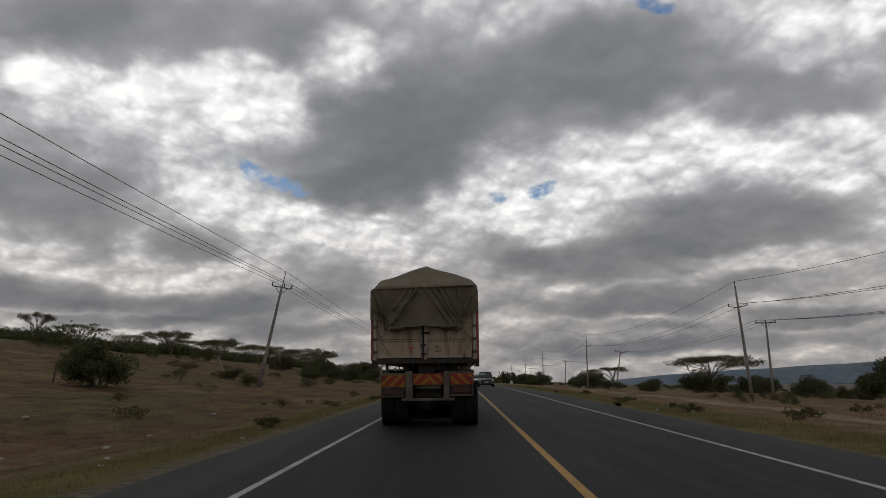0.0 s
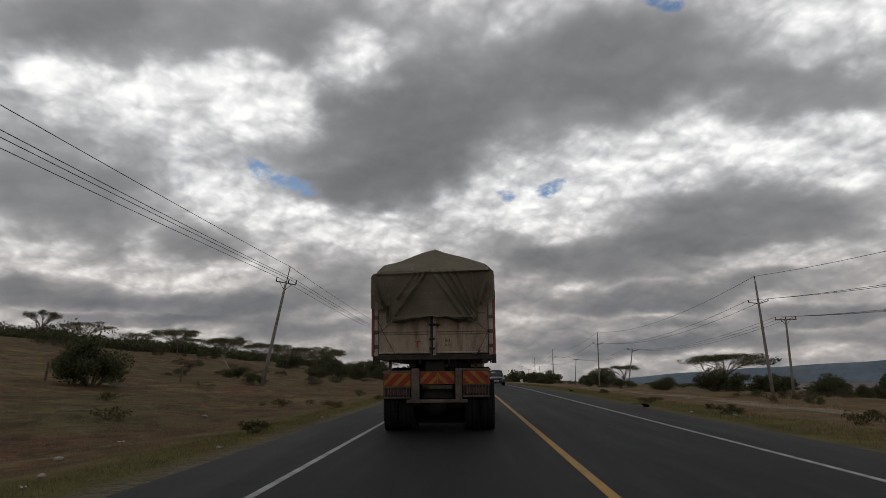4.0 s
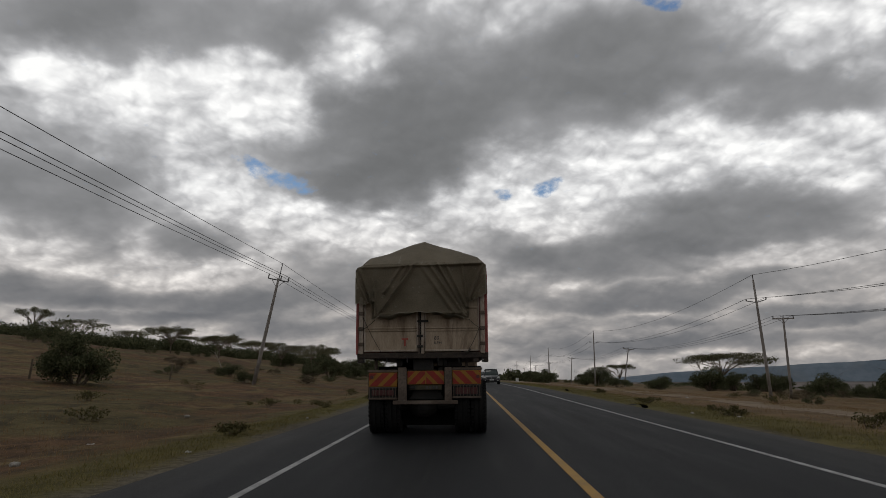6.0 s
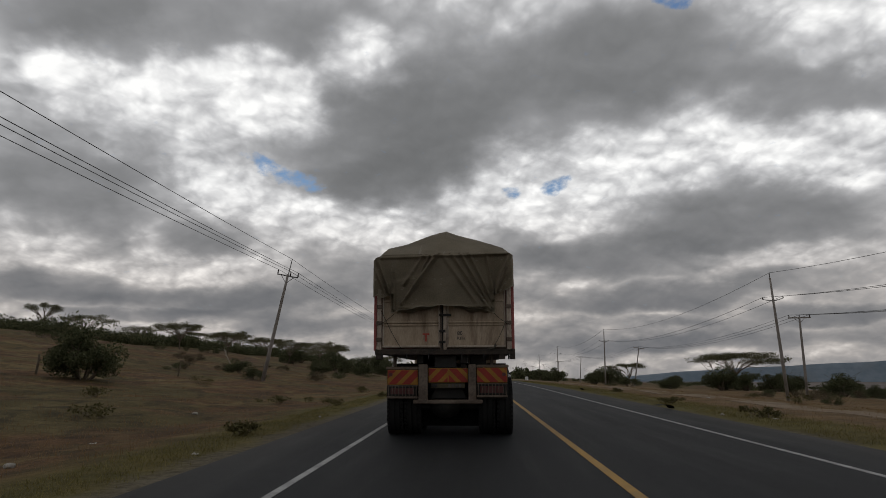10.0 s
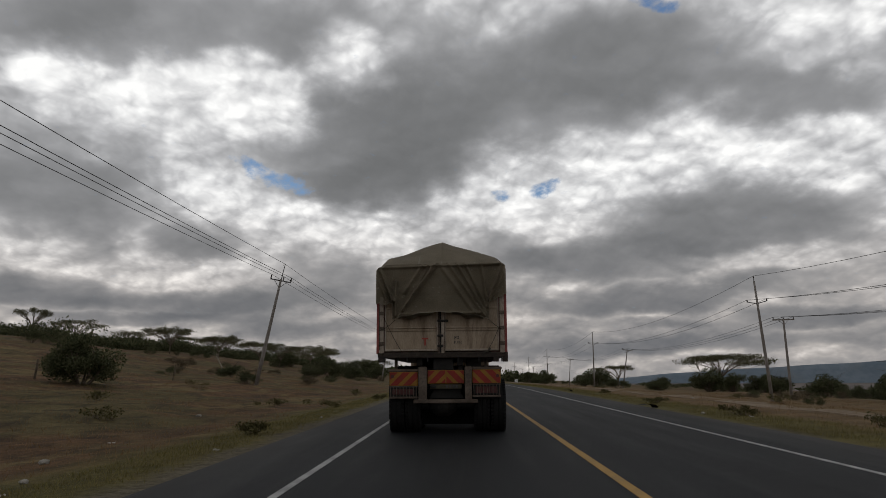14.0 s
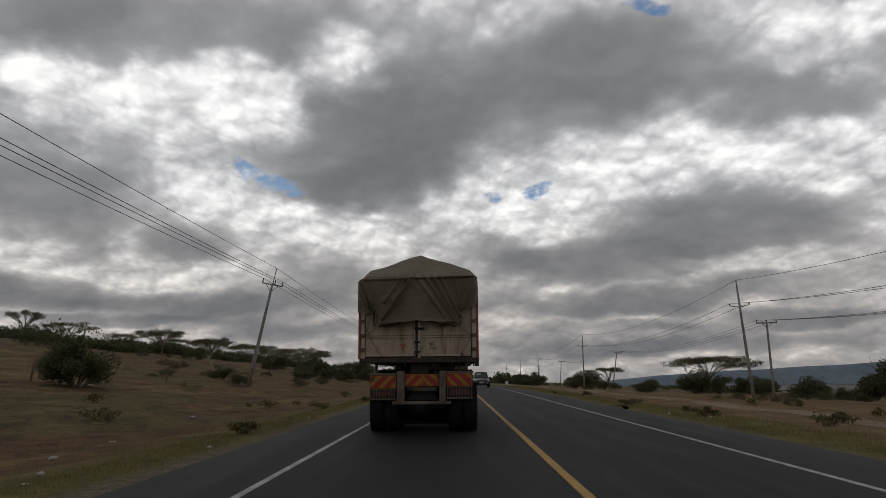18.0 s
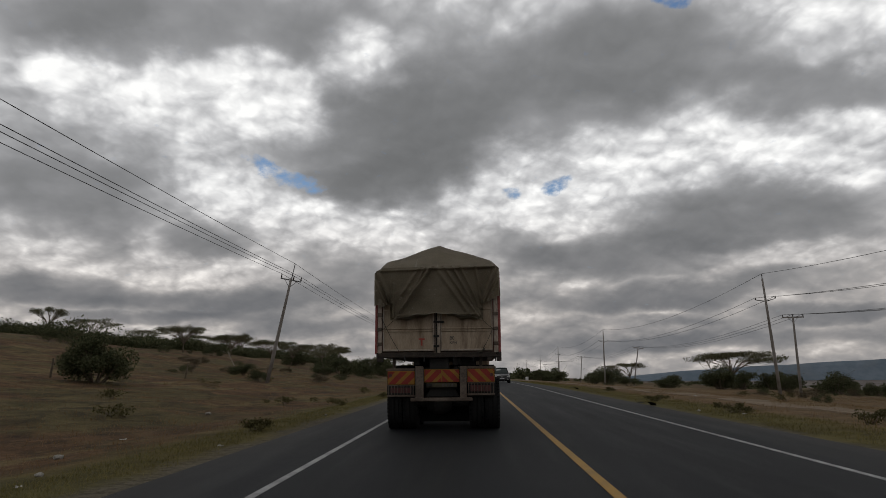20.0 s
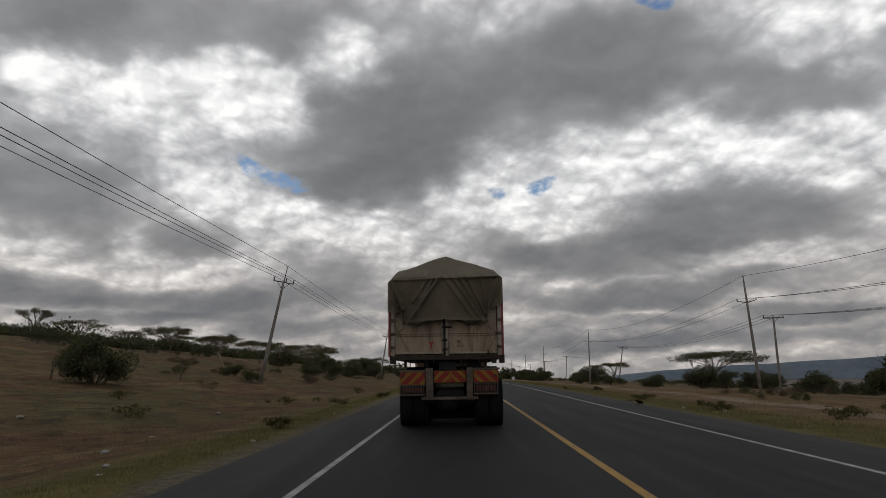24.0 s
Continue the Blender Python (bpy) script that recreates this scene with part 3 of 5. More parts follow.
build_land()
strip("road", -4.98, 4.5, 0.0, 0.16, ASPHALT, "dark worn two-lane tarmac road with paved shoulders")
strip("road_marking", -3.505, -3.415, 0.005, 0.004, WHITE_LINE, "worn white edge line painted on the tarmac", category="road marking")
strip("road_marking", 2.935, 3.025, 0.005, 0.004, WHITE_LINE, "worn white edge line painted on the tarmac", category="road marking")
strip("road_marking", -0.058, 0.058, 0.005, 0.004, YELLOW_LINE, "worn yellow centre line painted on the tarmac", category="road marking")
strip("dirt_track", 8.5, 10.9, 0.03, 0.05, SAND, "pale sandy foot track beside the road", y0=-60.0, y1=260.0, wander=0.35, category="track")


def build_hills():
    """A long ridge across the plain, blue from haze painted into its colour."""
    xs = np.linspace(-1500, 3900, 160)
    base = 4330 - np.maximum(xs, 0) * 0.25
    top = np.interp(xs, (-1500, 700, 950, 1350, 1800, 2300, 3000, 3900), (-60, -48, -22, 4, 34, 55, 68, 60)) + 2.5 * np.sin(xs * 0.006) + 1.5 * np.sin(xs * 0.017 + 1)
    rows = []
    for up, back in ((0.0, 0.0), (0.3, 40.0), (0.7, 80.0), (1.0, 120.0), (0.9, 160.0)):
        lump = 2 * np.sin(xs * 0.013 + up * 4) * (0 < up < 1)
        rows.append(np.stack([xs * 1.0 + back * 0.2, base + back, -60 + (top + 60) * up + lump], -1))
    verts = np.concatenate(rows)
    w = len(xs)
    i, j = np.meshgrid(np.arange(w - 1), np.arange(4))
    a = (j * w + i).ravel()
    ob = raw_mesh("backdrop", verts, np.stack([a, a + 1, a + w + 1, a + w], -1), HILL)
    for f in ob.data.polygons:
        f.use_smooth = True
    tagged(ob, "hazy blue-grey hill range across the plain", "hills", kind="structure")


build_hills()

# ---- the loaded lorry ahead ----
REAR = 20.0          # the lorry's tailboard stands here along the road
BOX_L, BOX_R = -3.33, -0.80
MID = -2.07


def tarp_top(x):
    """Height of the load under the canvas, across the body."""
    u = abs(x - MID) / 1.27
    return 3.95 - 0.36 * min(u, 0.88) / 0.88 - max(0.0, u - 0.88) ** 1.3 * 2.4


def flap_top(x):
    """The bend between roof and flap, rounded off at the corners."""
    u = max(0.0, abs(x - MID - 0.01) / 1.285 - 0.84) / 0.16
    return 3.275 + (x + 3.36) * 0.018 - 0.10 * u * u


def flap_bottom(x):
    """Lower hem of the canvas over the tailboard."""
    if x < -3.03:
        return 2.49 + 0.02 * math.sin(x * 30)
    if x > -1.14:
        return 2.51 + (x + 1.14) * 0.5
    u = (x + 2.08) / 0.91
    return 2.315 - 0.12 * u * u + 0.012 * math.sin(x * 17)


def near_line(x, z, a, b):
    """Distance of (x, z) from the line a-b, and how far along it lies."""
    dx, dz = b[0] - a[0], b[1] - a[1]
    u = ((x - a[0]) * dx + (z - a[1]) * dz) / (dx * dx + dz * dz)
    v = min(max(u, 0.0), 1.0)
    side = ((x - a[0]) * dz - (z - a[1]) * dx) / math.hypot(dx, dz)
    return math.hypot(x - a[0] - v * dx, z - a[1] - v * dz), v, side


FOLDS = (((-2.16, 3.31), (-2.82, 2.36), 0.050, 0.030), ((-2.22, 3.29), (-2.74, 2.46), 0.045, 0.022), ((-2.33, 3.27), (-2.64, 2.66), 0.035, 0.024), ((-2.45, 3.26), (-2.80, 2.72), 0.022, 0.03),
         ((-1.95, 3.32), (-1.22, 2.24), 0.032, 0.030), ((-1.78, 3.33), (-1.19, 2.28), 0.040, 0.024), ((-1.62, 3.33), (-1.18, 2.42), 0.030, 0.024), ((-2.12, 3.30), (-1.42, 2.30), 0.022, 0.035),
         ((-1.30, 3.34), (-1.17, 2.62), 0.030, 0.024), ((-3.32, 3.24), (-3.02, 2.55), 0.055, 0.030), ((-0.86, 3.30), (-1.14, 2.56), 0.055, 0.030), ((-3.34, 3.0), (-3.10, 2.52), 0.025, 0.025),
         ((-0.83, 3.05), (-1.06, 2.58), 0.025, 0.025), ((-2.98, 2.95), (-2.96, 2.25), 0.030, 0.024), ((-2.9, 2.28), (-1.3, 2.30), 0.022, 0.03), ((-3.3, 3.22), (-0.9, 3.28), 0.025, 0.025))


def step_up(v, soft):
    """From 0 to 1 across v = 0."""
    return 0.5 + 0.5 * math.tanh(v / soft)


def tarp_depth(x, z):
    """How far the rear canvas stands out at this spot."""
    out = 0.085 + 0.012 * math.sin(x * 5.1 + z * 2.0) + 0.008 * math.sin(z * 9.0 + x * 7.0)
    for a, b, high, wide in FOLDS:
        d, v, side = near_line(x, z, a, b)
        out += 2.9 * high * (0.4 + 0.6 * v) * math.exp(-(d / wide) ** 2)
    # the middle panel stands out from its creases, and the corners wrap over the flap
    d, v, side_a = near_line(x, z, (-2.20, 3.30), (-2.84, 2.36))
    d, w, side_c = near_line(x, z, (-2.10, 3.30), (-1.19, 2.27))
    out += 0.11 * step_up(-side_a, 0.014) * step_up(side_c, 0.05) * (0.15 + 0.85 * v)
    out += 0.055 * step_up(near_line(x, z, (-3.33, 3.25), (-3.09, 2.50))[2], 0.012)
    out += 0.055 * step_up(-near_line(x, z, (-0.84, 3.30), (-1.14, 2.60))[2], 0.012)
    # a slack fold sags over the hem on both sides of the panel
    out += 0.05 * step_up(-(z - 2.80 - 0.25 * (x + 2.9)), 0.03) * step_up(side_a, 0.03) * (x > -3.1)
    out += 0.10 * (1 - min(1.0, (z - flap_bottom(x)) / 0.35)) * (-3.03 < x < -1.14) * 0.7
    return max(out, 0.065)


def build_tarpaulin(lorry):
    bm = bmesh.new()
    # rear flap
    cols, lines = 190, 100
    grid = []
    for i in range(cols + 1):
        x = -3.36 + 2.56 * i / cols
        top, low = flap_top(x), flap_bottom(x)
        grid.append([bm.verts.new((x, REAR - tarp_depth(x, z), z)) for z in (top + (low - top) * j / lines for j in range(lines + 1))])
    for i in range(cols):
        for j in range(lines):
            bm.faces.new((grid[i][j], grid[i][j + 1], grid[i + 1][j + 1], grid[i + 1][j]))
    # roof: from the rear edge up to the ridge and on to the front
    stations = (0.06, 0.12, 0.3, 0.55, 0.85, 1.1, 1.8, 2.6, 3.4, 4.2, 5.0, 5.8, 6.6, 7.4)
    last = [g[0] for g in grid]
    for k, s in enumerate(stations):
        rise = 1 - (1 - min(1.0, s / 1.05)) ** 1.25
        sag = -0.05 * math.sin(k * 2.6) ** 2 * (s > 1.2)
        row = []
        for i in range(cols + 1):
            x = -3.36 + 2.56 * i / cols
            edge = flap_top(x)
            z = edge + (tarp_top(x) - edge) * rise + sag * (1 - abs(x - MID) / 1.28) + 0.012 * math.sin(x * 6 + s * 3)
            row.append(bm.verts.new((x, REAR + s, z)))
        for i in range(cols):
            bm.faces.new((last[i], last[i + 1], row[i + 1], row[i]))
        last = row
    # sides hang over the boards
    for x, lean in ((-3.36, -1), (-0.80, 1)):
        low = 2.49 if lean < 0 else 2.67
        prev = None
        for k in range(40):
            y = REAR - 0.03 + 7.42 * k / 39
            rows = []
            for j in range(6):
                u = j / 5
                z = 3.16 + (low + 0.05 * math.sin(k * 0.9) - 3.16) * u
                rows.append(bm.verts.new((x + lean * (0.012 + 0.02 * math.sin(k * 1.3) * u), y, z)))
            if prev:
                for j in range(5):
                    bm.faces.new((prev[j], prev[j + 1], rows[j + 1], rows[j]))
            prev = rows
    bmesh.ops.solidify(bm, geom=list(bm.faces), thickness=0.006)
    bmesh.ops.recalc_face_normals(bm, faces=bm.faces)
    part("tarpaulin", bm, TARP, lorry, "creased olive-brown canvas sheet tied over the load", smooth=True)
    # the turned-under edge of the sheet shows below its hem in two slack loops
    for x0, x1 in ((-2.93, -2.22), (-1.88, -1.24)):
        bm, last = bmesh.new(), None
        for i in range(25):
            u = i / 24
            x = x0 + (x1 - x0) * u
            low = flap_bottom(x) - 0.055 * math.sin(math.pi * u) ** 0.7 - 0.008 * math.sin(x * 23)
            row = [bm.verts.new((x, REAR - out, z)) for out, z in ((0.10, flap_bottom(x) + 0.06), (0.085, (low + flap_bottom(x)) / 2), (0.06, low), (0.045, low + 0.03))]
            if last:
                for k in range(3):
                    bm.faces.new((last[k], row[k], row[k + 1], last[k + 1]))
            last = row
        bmesh.ops.solidify(bm, geom=list(bm.faces), thickness=0.005)
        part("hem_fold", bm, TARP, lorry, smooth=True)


def dual_tyre(x0, wide, y, parent):
    """One road wheel: a grooved tyre with shoulder lugs, and a steel rim."""
    r, h = 0.515, wide / 2
    outline = [(-h, 0.30), (-h - 0.008, 0.40), (-h + 0.005, 0.47), (-h + 0.03, r - 0.012)]
    for g in (-0.33, 0.0, 0.33):
        c = g * wide
        outline += [(c - 0.016, r), (c - 0.012, r - 0.022), (c + 0.012, r - 0.022), (c + 0.016, r)]
    outline += [(h - 0.03, r - 0.012), (h - 0.005, 0.47), (h + 0.008, 0.40), (h, 0.30)]
    bm = lathe(outline, 44)
    for k in range(40):
        a = 2 * math.pi * k / 40
        for s in (-1, 1):
            lug = bmesh.ops.create_cube(bm, size=1.0)["verts"]
            turn = Matrix.Rotation(a, 4, "X")
            for v in lug:
                v.co = turn @ Vector((s * (h - 0.028) + v.co.x * 0.05, v.co.y * 0.042, r - 0.018 + v.co.z * 0.036))
    tyre = part("wheel", bm, RUBBER, parent, "worn black dual tyre")
    tyre.location = (x0 + h, y, r)
    rim = lathe([(-h * 0.6, 0.0), (-h * 0.6, 0.12), (-h * 0.2, 0.16), (-h * 0.2, 0.24), (-h * 0.9, 0.29), (-h * 0.9, 0.305), (h * 0.9, 0.305)], 28)
    part("rim", rim, CHASSIS, tyre)
    return tyre


def clip_stripe(low, high, a, b):
    """The slice of a rectangle that lies between two slanted lines x + k z = a and b (Sutherland-Hodgman)."""
    (x0, z0), (x1, z1), k = low, high, a[1]
    poly = [(x0, z0), (x1, z0), (x1, z1), (x0, z1)]
    for limit, sign in ((a[0], 1), (b, -1)):
        out = []
        for i, p in enumerate(poly):
            q = poly[(i + 1) % len(poly)]
            fp, fq = sign * (p[0] + k * p[1] - limit), sign * (q[0] + k * q[1] - limit)
            if fp >= 0:
                out.append(p)
            if fp * fq < 0:
                u = fp / (fp - fq)
                out.append((p[0] + u * (q[0] - p[0]), p[1] + u * (q[1] - p[1])))
        poly = out
        if len(poly) < 3:
            return []
    return poly


def chevron_board(lorry, x0, z0, x1, z1, slants, y):
    """A yellow board with red slanting stripes: slants lists (from x, to x, lean)."""
    board = part("chevron_board", box((x0, y, z0), (x1, y + 0.03, z1), 0.006), YELLOW_REFLECT, lorry, "red and yellow striped reflective board")
    for xa, xb, lean in slants:
        step = 0.125
        count = int(2.5 / step)
        for i in range(-count, count, 2):
            lo, hi = xa + i * step, xa + (i + 1.2) * step
            poly = clip_stripe((xa + 0.008, z0 + 0.01), (xb - 0.008, z1 - 0.01), (lo + lean * z0, lean), hi + lean * z0)
            if len(poly) > 2 and abs(sum(p[0] * q[1] - q[0] * p[1] for p, q in zip(poly, poly[1:] + poly[:1]))) > 0.002:
                part("stripe", prism(poly, y - 0.004, y + 0.002), RED_REFLECT, board)
    return board


def lettering(text, size, at, mat, parent, name, spread_by=1.0, bold=0.0):
    """Raised letters in the built-in face, facing backwards along the road."""
    curve = bpy.data.curves.new(name, "FONT")
    curve.body, curve.size, curve.extrude, curve.space_character = text, size, 0.002, spread_by
    curve.offset = bold
    holder = bpy.data.objects.new(name, curve)
    scene.collection.objects.link(holder)
    data = bpy.data.meshes.new_from_object(holder)
    bpy.data.objects.remove(holder)
    data.materials.append(mat)
    ob = new(name, data)
    ob.parent = parent
    ob.matrix_basis = pose(*at, 90, 0, 0)
    return ob


def build_lorry():
    lorry = thing("lorry", (0, 0, 0), "loaded high-sided lorry with a canvas-covered load on the road", "lorry")
    build_tarpaulin(lorry)
    y = REAR
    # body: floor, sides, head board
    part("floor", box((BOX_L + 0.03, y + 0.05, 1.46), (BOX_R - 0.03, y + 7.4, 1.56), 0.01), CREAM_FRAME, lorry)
    for x0, x1 in ((BOX_L, BOX_L + 0.05), (BOX_R - 0.05, BOX_R)):
        side = part("side_board", box((x0, y + 0.08, 1.56), (x1, y + 7.4, 3.2), 0.008), RED_SIDE, lorry, "faded red steel side board")
        out = x0 - 0.035 if x0 < MID else x1
        for k in range(9):
            part("rib", box((out, y + 0.5 + k * 0.8, 1.5), (out + 0.035, y + 0.58 + k * 0.8, 3.15), 0.006), RED_SIDE, side)
    part("head_board", box((BOX_L + 0.05, y + 7.3, 1.56), (BOX_R - 0.05, y + 7.38, 3.6), 0.01), CREAM_FRAME, lorry)
    # corner posts with red outer faces
    for x0, x1, o0, o1 in ((BOX_L + 0.025, BOX_L + 0.115, BOX_L - 0.03, BOX_L + 0.025), (BOX_R - 0.13, BOX_R - 0.04, BOX_R - 0.04, BOX_R + 0.015)):
        post = part("corner_post", box((x0, y - 0.03, 1.5), (x1, y + 0.08, 3.2), 0.012), CREAM_EDGE, lorry, "scuffed cream corner post")
        part("side_strip", box((o0, y - 0.01, 1.52), (o1, y + 0.08, 3.2), 0.01), RED_SIDE, post, "faded red edge strip")
        for z in (1.72, 2.02, 2.32):
            part("hinge", box(((x0 + x1) / 2 - 0.05, y - 0.055, z - 0.035), ((x0 + x1) / 2 + 0.05, y - 0.03, z + 0.035), 0.006), CREAM_FRAME, post)
    # tailboard in two leaves with pressed ribs
    for x0, x1 in ((BOX_L + 0.13, MID - 0.075), (MID + 0.055, BOX_R - 0.145)):
        leaf = part("tailboard", box((x0, y + 0.005, 1.57), (x1, y + 0.045, 3.1), 0.006), CREAM, lorry, "dented faded cream tailboard leaf")
        rib = add_box(box((x0 + 0.012, y - 0.018, 1.965), (x1 - 0.012, y + 0.006, 2.0), 0.008), (x0 + 0.012, y - 0.022, 2.015), (x1 - 0.012, y + 0.006, 2.045), 0.008)
        part("pressed_rib", rib, CREAM, leaf)
        part("top_rib", box((x0 + 0.012, y - 0.014, 2.40), (x1 - 0.012, y + 0.006, 2.44), 0.008), CREAM, leaf)
        part("bottom_rail", box((x0, y - 0.02, 1.575), (x1, y + 0.006, 1.612), 0.006), CREAM_EDGE, leaf)
        for xe in (x0, x1 - 0.03):
            part("edge_rail", box((xe, y - 0.014, 1.615), (xe + 0.03, y + 0.006, 2.9), 0.006), CREAM_EDGE, leaf)
    # locking bar down the middle
    bar = part("lock_bar", box((MID - 0.072, y - 0.03, 1.53), (MID - 0.042, y + 0.04, 2.6), 0.006), CREAM_FRAME, lorry, "dark steel locking bar")
    part("lock_post", box((MID - 0.012, y - 0.045, 1.53), (MID + 0.05, y + 0.04, 2.6), 0.01), CREAM_EDGE, bar)
    part("gap", box((MID - 0.042, y + 0.0, 1.53), (MID - 0.012, y + 0.05, 2.6)), CHASSIS, bar)
    for z in (1.68, 1.88, 2.17):
        part("latch", box((MID - 0.085, y - 0.065, z - 0.03), (MID + 0.03 + 0.1 * (z > 2), y - 0.03, z + 0.015), 0.006), CHASSIS, bar)
    # lettering
    lettering("T", 0.2, (-2.46, y - 0.001, 1.69), RED_LETTER, lorry, "letter", 1.0, 0.006)
    lettering("80", 0.10, (-1.83, y - 0.001, 1.80), BLACK_LETTER, lorry, "letter")
    lettering("KPH", 0.075, (-1.83, y - 0.001, 1.715), BLACK_LETTER, lorry, "letter", 1.1)
    # sill beam with hooks
    sill = part("sill_beam", box((BOX_L + 0.0, y - 0.03, 1.44), (BOX_R + 0.02, y + 0.10, 1.55), 0.012), RUSTY_BEAM, lorry, "rusty dark sill beam")
    for x in (-3.2, -2.75, -2.35, -1.75, -1.35, -0.9):
        part("hook", box((x - 0.012, y - 0.05, 1.36), (x + 0.012, y - 0.02, 1.47), 0.004), CHASSIS, sill)
    for x0, x1 in ((BOX_L + 0.01, BOX_L + 0.14), (BOX_R - 0.27, BOX_R - 0.16), (BOX_R - 0.08, BOX_R + 0.02)):
        part("bracket", box((x0, y - 0.025, 1.36), (x1, y + 0.08, 1.45), 0.008), RUSTY_BEAM, sill)
    # ropes that tie the sheet down
    for a, b in (((-2.98, 2.19), (-3.29, 1.98)), ((-3.22, 2.25), (-2.86, 1.57)), ((-1.17, 2.21), (-0.86, 1.98)), ((-0.95, 2.02), (-1.16, 1.6)), ((-3.3, 2.48), (-3.29, 1.6))):
        pts = [(a[0] + (b[0] - a[0]) * u, y - 0.05 - 0.02 * math.sin(u * 3.1), a[1] + (b[1] - a[1]) * u - 0.03 * math.sin(u * 3.14)) for u in (0, 0.25, 0.5, 0.75, 1)]
        part("rope", tube(pts, 0.006, 6), ROPE, lorry, "thin dark tie-down rope")
    part("rope_tail", tube([(-1.12, y - 0.06, 1.62), (-1.17, y - 0.06, 1.56), (-1.25, y - 0.06, 1.545)], 0.02, 6), ROPE, lorry)
    # chassis
    for x in (-2.52, -1.72):
        part("chassis_rail", box((x - 0.05, y + 0.25, 0.98), (x + 0.05, y + 8.6, 1.28), 0.01), CHASSIS, lorry)
        part("sub_frame", box((x - 0.06, y + 0.18, 1.29), (x + 0.06, y + 7.4, 1.455), 0.01), CHASSIS, lorry)
    for k in range(6):
        part("cross_member", box((-2.47, y + 0.3 + k * 1.4, 1.0), (-1.77, y + 0.42 + k * 1.4, 1.24), 0.01), CHASSIS, lorry)
    part("tow_bracket", box((-2.25, y + 0.12, 1.2), (-1.85, y + 0.3, 1.44), 0.015), CHASSIS, lorry)
    # dark block added to stand for the shaded recess below the middle board
    part("recess_filler", prism([(-2.33, 0.66), (-1.66, 0.66), (-1.78, 0.90), (-2.2, 0.90)], y + 0.2, y + 0.4), CHASSIS, lorry)
    # full-width black sheet, added to stand for the shade under the body
    part("underside_sheet", box((-3.05, y + 1.18, 0.10), (-0.90, y + 1.2, 1.3)), RUBBER, lorry, "black sheet added across the underside for its deep shade")
    part("differential", lathe([(-0.3, 0.02), (-0.25, 0.14), (-0.1, 0.22), (0.1, 0.22), (0.25, 0.14), (0.3, 0.02)], 20), CHASSIS, lorry).location = (MID, y + 0.58, 0.515)
    part("valve_box", box((-1.6, y + 0.35, 1.27), (-1.3, y + 0.8, 1.44), 0.015), CHASSIS, lorry)
    part("air_tank", tube([(-2.45, y + 0.45, 0.86), (-1.7, y + 0.45, 0.86)], 0.13, 16), CHASSIS, lorry)
    for x in (-3.0, -1.2):
        part("hanger", box((x - 0.03, y + 0.3, 1.24), (x + 0.03, y + 0.36, 1.45), 0.006), CREAM_FRAME, lorry)
    # uprights and bumper
    for x0, x1 in ((-2.53, -2.365), (-1.63, -1.49)):
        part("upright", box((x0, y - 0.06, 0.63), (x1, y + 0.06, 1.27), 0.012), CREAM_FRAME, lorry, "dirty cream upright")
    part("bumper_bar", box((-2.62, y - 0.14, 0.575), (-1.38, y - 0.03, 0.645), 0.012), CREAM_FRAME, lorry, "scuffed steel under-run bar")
    # striped boards
    chevron_board(lorry, -3.10, 0.905, -2.545, 1.175, ((-3.10, -2.545, -1.0),), y)
    chevron_board(lorry, -2.355, 0.945, -1.64, 1.205, ((-2.355, -2.0, -1.0), (-1.995, -1.64, 1.0)), y + 0.03)
    chevron_board(lorry, -1.48, 0.945, -0.93, 1.21, ((-1.48, -0.93, 1.0),), y)
    for x, s in ((-3.04, 1), (-0.99, -1)):
        part("side_reflector", tube([(x, y - 0.02, 1.09), (x, y + 0.0, 1.09)], 0.035, 16), RED_LENS, lorry, "round red reflector")
    # mudguards
    for x0, x1 in ((-3.13, -2.54), (-1.485, -0.90)):
        z = 1.185 if x0 < MID else 1.22
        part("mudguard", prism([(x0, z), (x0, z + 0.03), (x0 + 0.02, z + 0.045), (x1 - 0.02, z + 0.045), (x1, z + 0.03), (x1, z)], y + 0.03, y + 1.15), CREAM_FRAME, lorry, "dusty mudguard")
        part("mud_skirt", box((x0 + 0.02, y + 0.035, 0.66), (x1 - 0.02, y + 0.055, z)), CHASSIS, lorry)
    # lamp clusters behind bars
    for x0, x1, z0, z1 in ((-3.10, -2.545, 0.70, 0.885), (-1.48, -0.93, 0.72, 0.925)):
        lamp = part("tail_lamp", box((x0 + 0.02, y + 0.0, z0 + 0.01), (x1 - 0.02, y + 0.035, z1 - 0.01), 0.01), CHASSIS, lorry, "caged dusty tail lamp")
        for u in (0.08, 0.36, 0.64):
            w = (x1 - x0) * 0.25
            xx = x0 + 0.02 + (x1 - x0 - 0.04) * u
            part("lens", box((xx, y - 0.015, z0 + 0.04), (xx + w, y + 0.001, z1 - 0.04), 0.008), RED_LENS, lamp, "red tail lamp lens")
        for k in range(9):
            xx = x0 + 0.025 + (x1 - x0 - 0.05) * k / 8
            part("guard_bar", tube([(xx, y - 0.045, z0), (xx + 0.012 * math.sin(k * 2.0), y - 0.05, (z0 + z1) / 2), (xx, y - 0.045, z1)], 0.0075, 6), CREAM_FRAME, lamp)
        part("guard_rail", box((x0, y - 0.06, z0 - 0.035), (x1, y + 0.02, z0), 0.006), CREAM_FRAME, lamp)
        part("guard_rail", box((x0, y - 0.05, z1 - 0.004), (x1, y - 0.03, z1 + 0.012), 0.004), CREAM_FRAME, lamp)
    # number plate: only bars where the writing is
    plate = part("number_plate", box((-2.31, y + 0.05, 0.845), (-1.69, y + 0.065, 0.93), 0.003), PLATE_YELLOW, lorry, "dirty yellow number plate")
